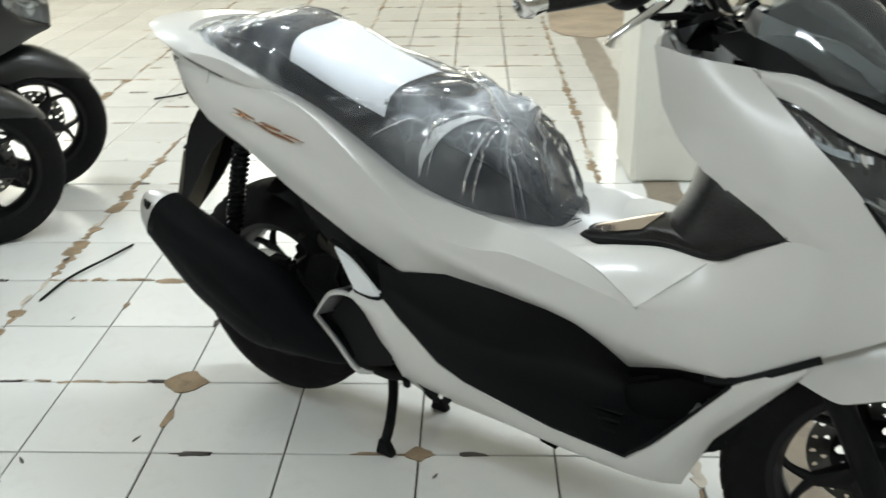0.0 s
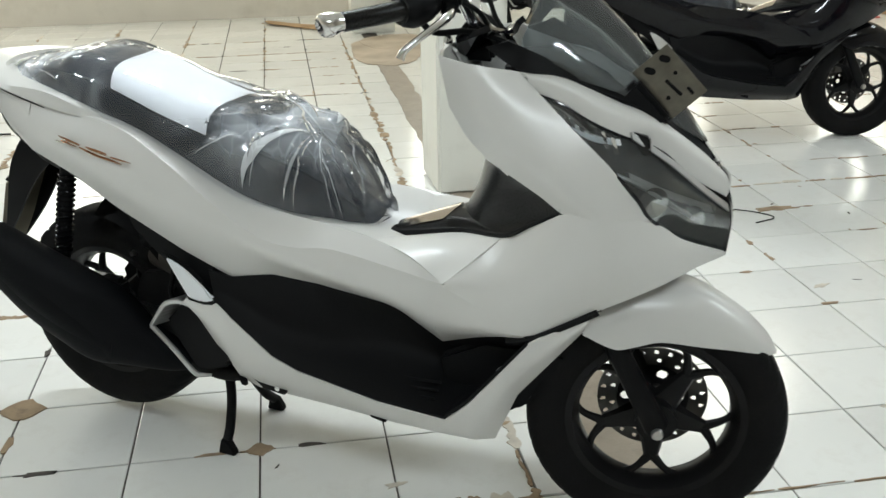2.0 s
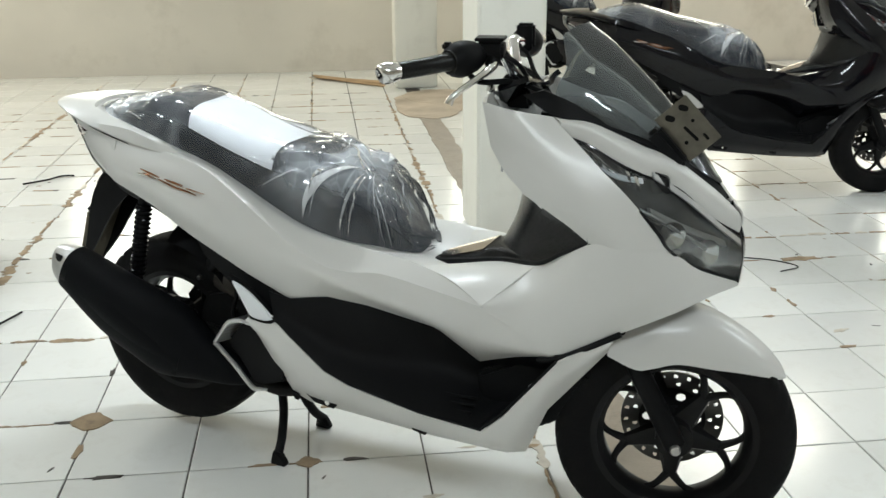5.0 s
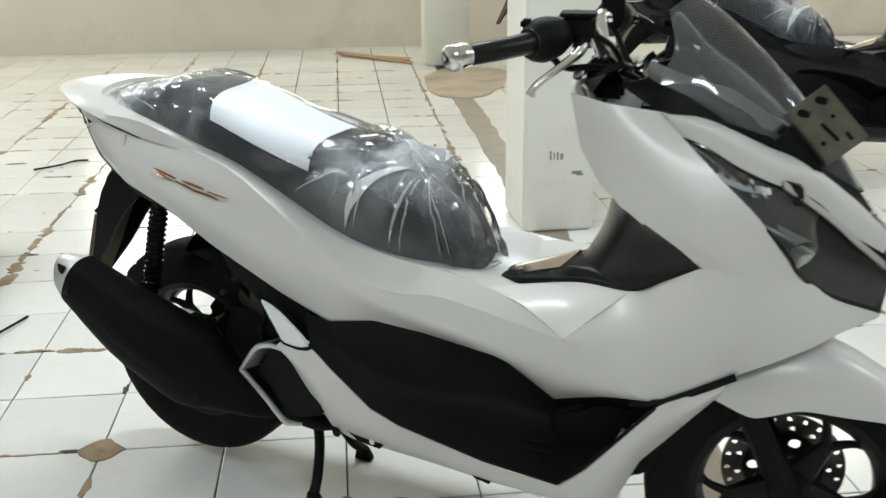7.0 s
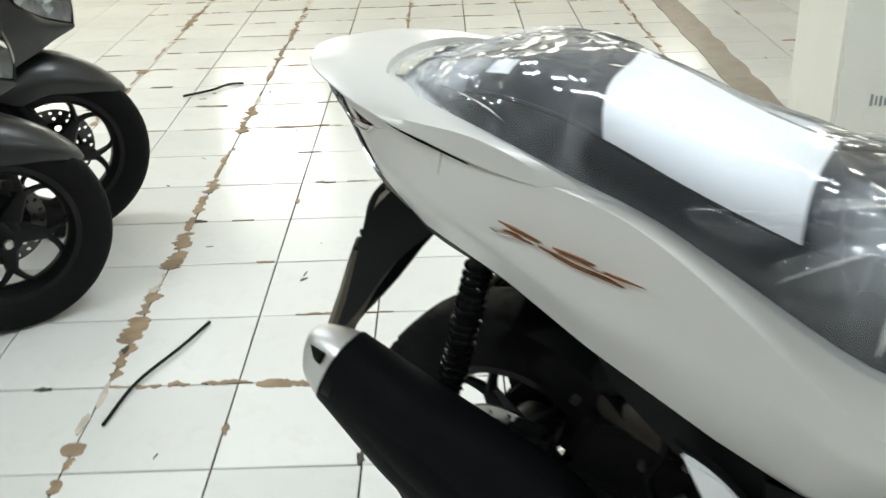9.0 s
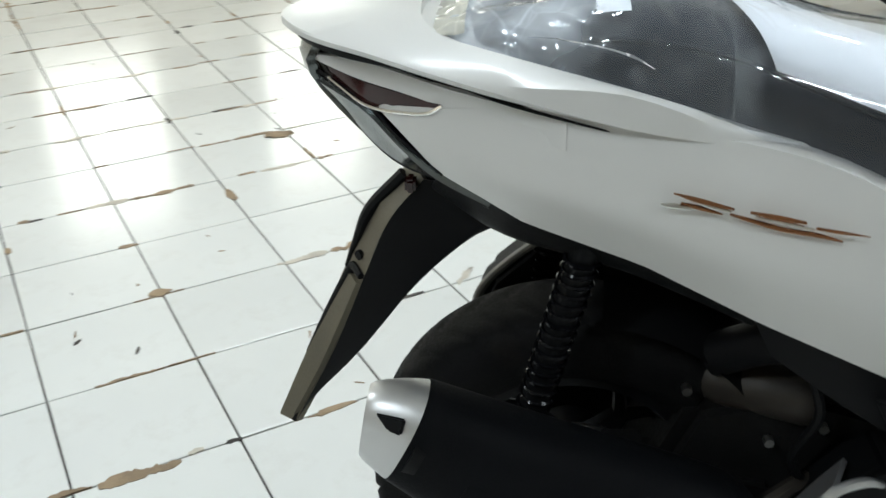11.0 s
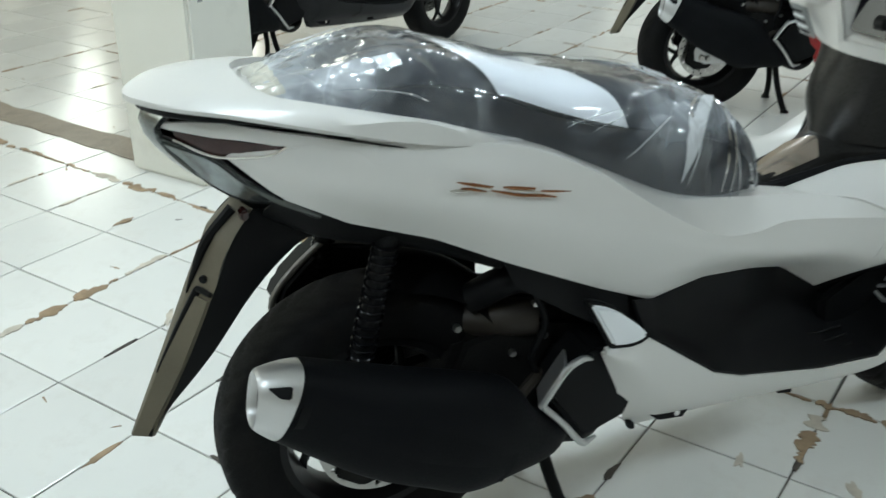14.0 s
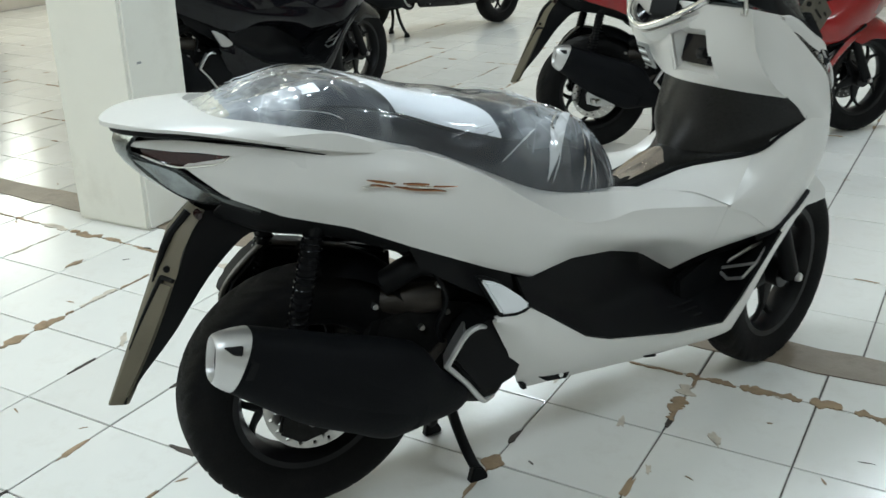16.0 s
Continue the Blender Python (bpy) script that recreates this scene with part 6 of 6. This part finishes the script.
# cement band along the pillars, patchy on top, and the rough pad before the far pillar
band = [(BAND_W + rnd.uniform(-0.010, 0.010), y) for y in np.linspace(-5.1, 5.2, 110)] + [(BAND_E + rnd.uniform(-0.010, 0.010), y) for y in np.linspace(5.2, -5.1, 110)]
patch(band, M_CEMENT, "cement_band", "grey-brown cement strip laid in the floor", 0.0032)
for k, (cx, cy, rx, ry) in enumerate(((0.93, 5.30, 0.30, 0.52), (0.86, 5.00, 0.24, 0.40), (1.02, 5.55, 0.30, 0.34))):
    blob(cx, cy, rx, ry, 7 + k, M_PAD, "cement_pad", "rough grey-brown cement pad", 0.0048 + 0.0006 * k, 0, 30, ragged=False)

west_x = [T * k for k in range(-18, 3)] + [BAND_W + 0.012]
east_x = [BAND_E - 0.012, EAST_X - T2] + [EAST_X + T2 * k for k in range(0, 22)]
west_y = [row(k) for k in range(-24, 26)]
east_y = [EAST_Y + T2 * k for k in range(-28, 23)]
count = 0
for xs, ys in ((west_x, west_y), (east_x, east_y)):
    for x0, x1 in zip(xs, xs[1:]):
        for y0, y1 in zip(ys, ys[1:]):
            cx, cy, wx_, wy_ = (x0 + x1) / 2, (y0 + y1) / 2, x1 - x0, y1 - y0
            if not (WALL_W - 0.14 < cx < WALL_E + 0.14 and WALL_S - 0.14 < cy < WALL_N + 0.14):
                continue
            if -2.1 < cx < 2.4 and -0.9 < cy < 3.0 and wx_ > 0.25 and count < 300:
                ob = new("tile", near_meshes[rnd.randrange(6)])
                ob.parent = floor
                ob.location = (cx, cy, rnd.uniform(-0.0006, 0.0006))
                ob.rotation_euler = (rnd.uniform(-0.0015, 0.0015), rnd.uniform(-0.0015, 0.0015), rnd.uniform(-0.002, 0.002))
                ob.scale = (wx_ / T, wy_ / T, 1)
                count += 1
            else:
                hx, hy = (wx_ - GAP) / 2, (wy_ - GAP) / 2
                z = rnd.uniform(-0.0007, 0.0005)
                a = [far.verts.new((cx + sx * hx, cy + sy * hy, z - 0.004)) for sx, sy in ((-1, -1), (1, -1), (1, 1), (-1, 1))]
                b = [far.verts.new((cx + sx * (hx - 0.0018), cy + sy * (hy - 0.0018), z + rnd.uniform(-0.0004, 0.0004))) for sx, sy in ((-1, -1), (1, -1), (1, 1), (-1, 1))]
                far.faces.new(b)
                for k in range(4):
                    far.faces.new((a[k], a[(k + 1) % 4], b[(k + 1) % 4], b[k]))
me = bpy.data.meshes.new("floor_tiles")
far.to_mesh(me)
far.free()
me.materials.append(M_TILE_FAR)
ft = new("floor_tiles", me)
ft.parent = floor
tagged(ft, kind="stuff")

# ---- scooters ----
HERO = pose(-0.345, 0.299, 0, 0, 0, -32)
hero = build_scooter(HERO, M_WHITE, "pearl white new scooter with film-wrapped seat on its centre stand", "showroom scooters", bracket=True)
rows = []
for j in range(25):
    f = j / 24
    v = 0.185 + (0.80 - 0.185) * f
    ua, ub = 0.335 + (0.275 - 0.335) * f, 0.572 + (0.553 - 0.572) * f
    line = [seat_point(ua + (ub - ua) * i / 14, v, 0.0085 + 0.001 * math.sin(9 * f + i * 0.4)) for i in range(15)]
    rows.append([p + ((line[0] + (line[-1] - line[0]) * i / 14) - p) * 0.65 for i, p in enumerate(line)])
paper = bmesh.new()
add_grid(paper, np.array(rows))
sheet = single("paper_sheet", paper, M_PAPER, "white paper sheet lying across the seat under film", "paper")
sheet.matrix_world = HERO
lab = bmesh.new()
add_grid(lab, seat_grid(5, 5, 0.0135, 0.0, 0.30, 0.40, 0.165, 0.20))
tag = single("seat_tag", lab, M_PAPER, "small white tag on the rear seat", "tag")
tag.matrix_world = HERO
black = build_scooter(pose(1.57, 2.71, 0, 0, 0, -18), M_GLOSSBLACK, "gloss black new scooter with film-wrapped seat", "showroom scooters")
build_scooter(pose(2.485, 0.785, -0.030, 0, -1.3, -52), M_REDBODY, "gloss red new scooter with black trim", "showroom scooters")
grey = build_scooter(pose(-2.85, 1.40, 0, 0, 0, 15), M_GREYBODY, "dark grey new scooter in a row", "showroom scooters")
copy_thing(grey, pose(-2.80, 0.85, 0, 0, 0, 15))
copy_thing(black, pose(1.56, 5.7, 0, 0, 0, 0))
copy_thing(black, pose(4.3, 3.3, 0, 0, 0, -25))


# ---- loose things on the floor ----
def floor_wire(pts, r, label):
    bm = tube([(x, y, r + 0.001 + dz) for x, y, dz in pts], r, 8, 10 * (len(pts) - 1))
    return single("wire", bm, M_PLASTIC, label, "wire", "loose wires")


floor_wire([(-1.16, 0.75, 0), (-1.13, 0.90, 0.004), (-1.06, 1.05, 0.006), (-1.02, 1.17, 0)], 0.004, "short black wire lying curved on the tiles")
floor_wire([(-1.53, 3.08, 0), (-1.42, 3.14, 0.004), (-1.36, 3.22, 0.004), (-1.30, 3.24, 0)], 0.005, "short black wire offcut lying on the tiles")
floor_wire([(1.72, 1.40, 0), (1.86, 1.33, 0.002), (1.93, 1.24, 0.002), (1.84, 1.20, 0)], 0.0025, "thin dark wire hooked at one end")
bm = bmesh.new()
g = []
for j in range(9):
    row = []
    for i in range(13):
        u, v = i / 12, j / 8
        x = 0.02 + 0.58 * u + 0.02 * math.sin(7 * v)
        y = 6.78 - 0.62 * u + 0.24 * (v - 0.5) * (1 - 0.4 * u)
        row.append((x, y, 0.008 + 0.030 * u * u * v + 0.012 * (1 - u) * (1 - v)))
    g.append(row)
top_v = add_grid(bm, np.array(g))
low_v = add_grid(bm, np.array(g) - np.array((0, 0, 0.005)))
ring_ids = [(0, i) for i in range(12)] + [(j, 12) for j in range(8)] + [(8, i) for i in range(12, 0, -1)] + [(j, 0) for j in range(8, 0, -1)]
for k, (j, i) in enumerate(ring_ids):
    jj, ii = ring_ids[(k + 1) % len(ring_ids)]
    bm.faces.new((top_v[j][i], top_v[jj][ii], low_v[jj][ii], low_v[j][i]))
single("cardboard_sheet", bm, M_CARD, "torn brown cardboard sheet lying by the wall", "cardboard")


def carton(m, sx, sy, sz, label):
    root = thing("cardboard_box", m, label, "box", "stacked cartons")
    part("body", box(0, 0, sz / 2, sx, sy, sz, None, 0.006), M_CARD, root, smooth=False)
    for s in (-1, 1):
        part("flap", box(0, s * sy * 0.251, sz + 0.003, sx, sy * 0.49, 0.005), M_CARD, root, smooth=False)
    part("tape", box(0, 0, sz + 0.0075, sx * 0.99, 0.05, 0.002), M_GREYLABEL, root, "pale packing tape", smooth=False)


carton(pose(5.55, 5.9, 0, 0, 0, 8), 0.55, 0.45, 0.55, "closed brown cardboard carton on the floor")
carton(pose(5.58, 5.92, 0.563, 0, 0, 3), 0.45, 0.40, 0.40, "closed brown carton stacked on another")
post = thing("red_post", pose(5.05, 5.75, 0), "red painted steel post on a foot plate", "post")
part("base", box(0, 0, 0.006, 0.18, 0.18, 0.012, None, 0.003), M_REDPAINT, post, smooth=False)
part("upright", box(0, 0, 0.612, 0.05, 0.05, 1.2, None, 0.004), M_REDPAINT, post, smooth=False)
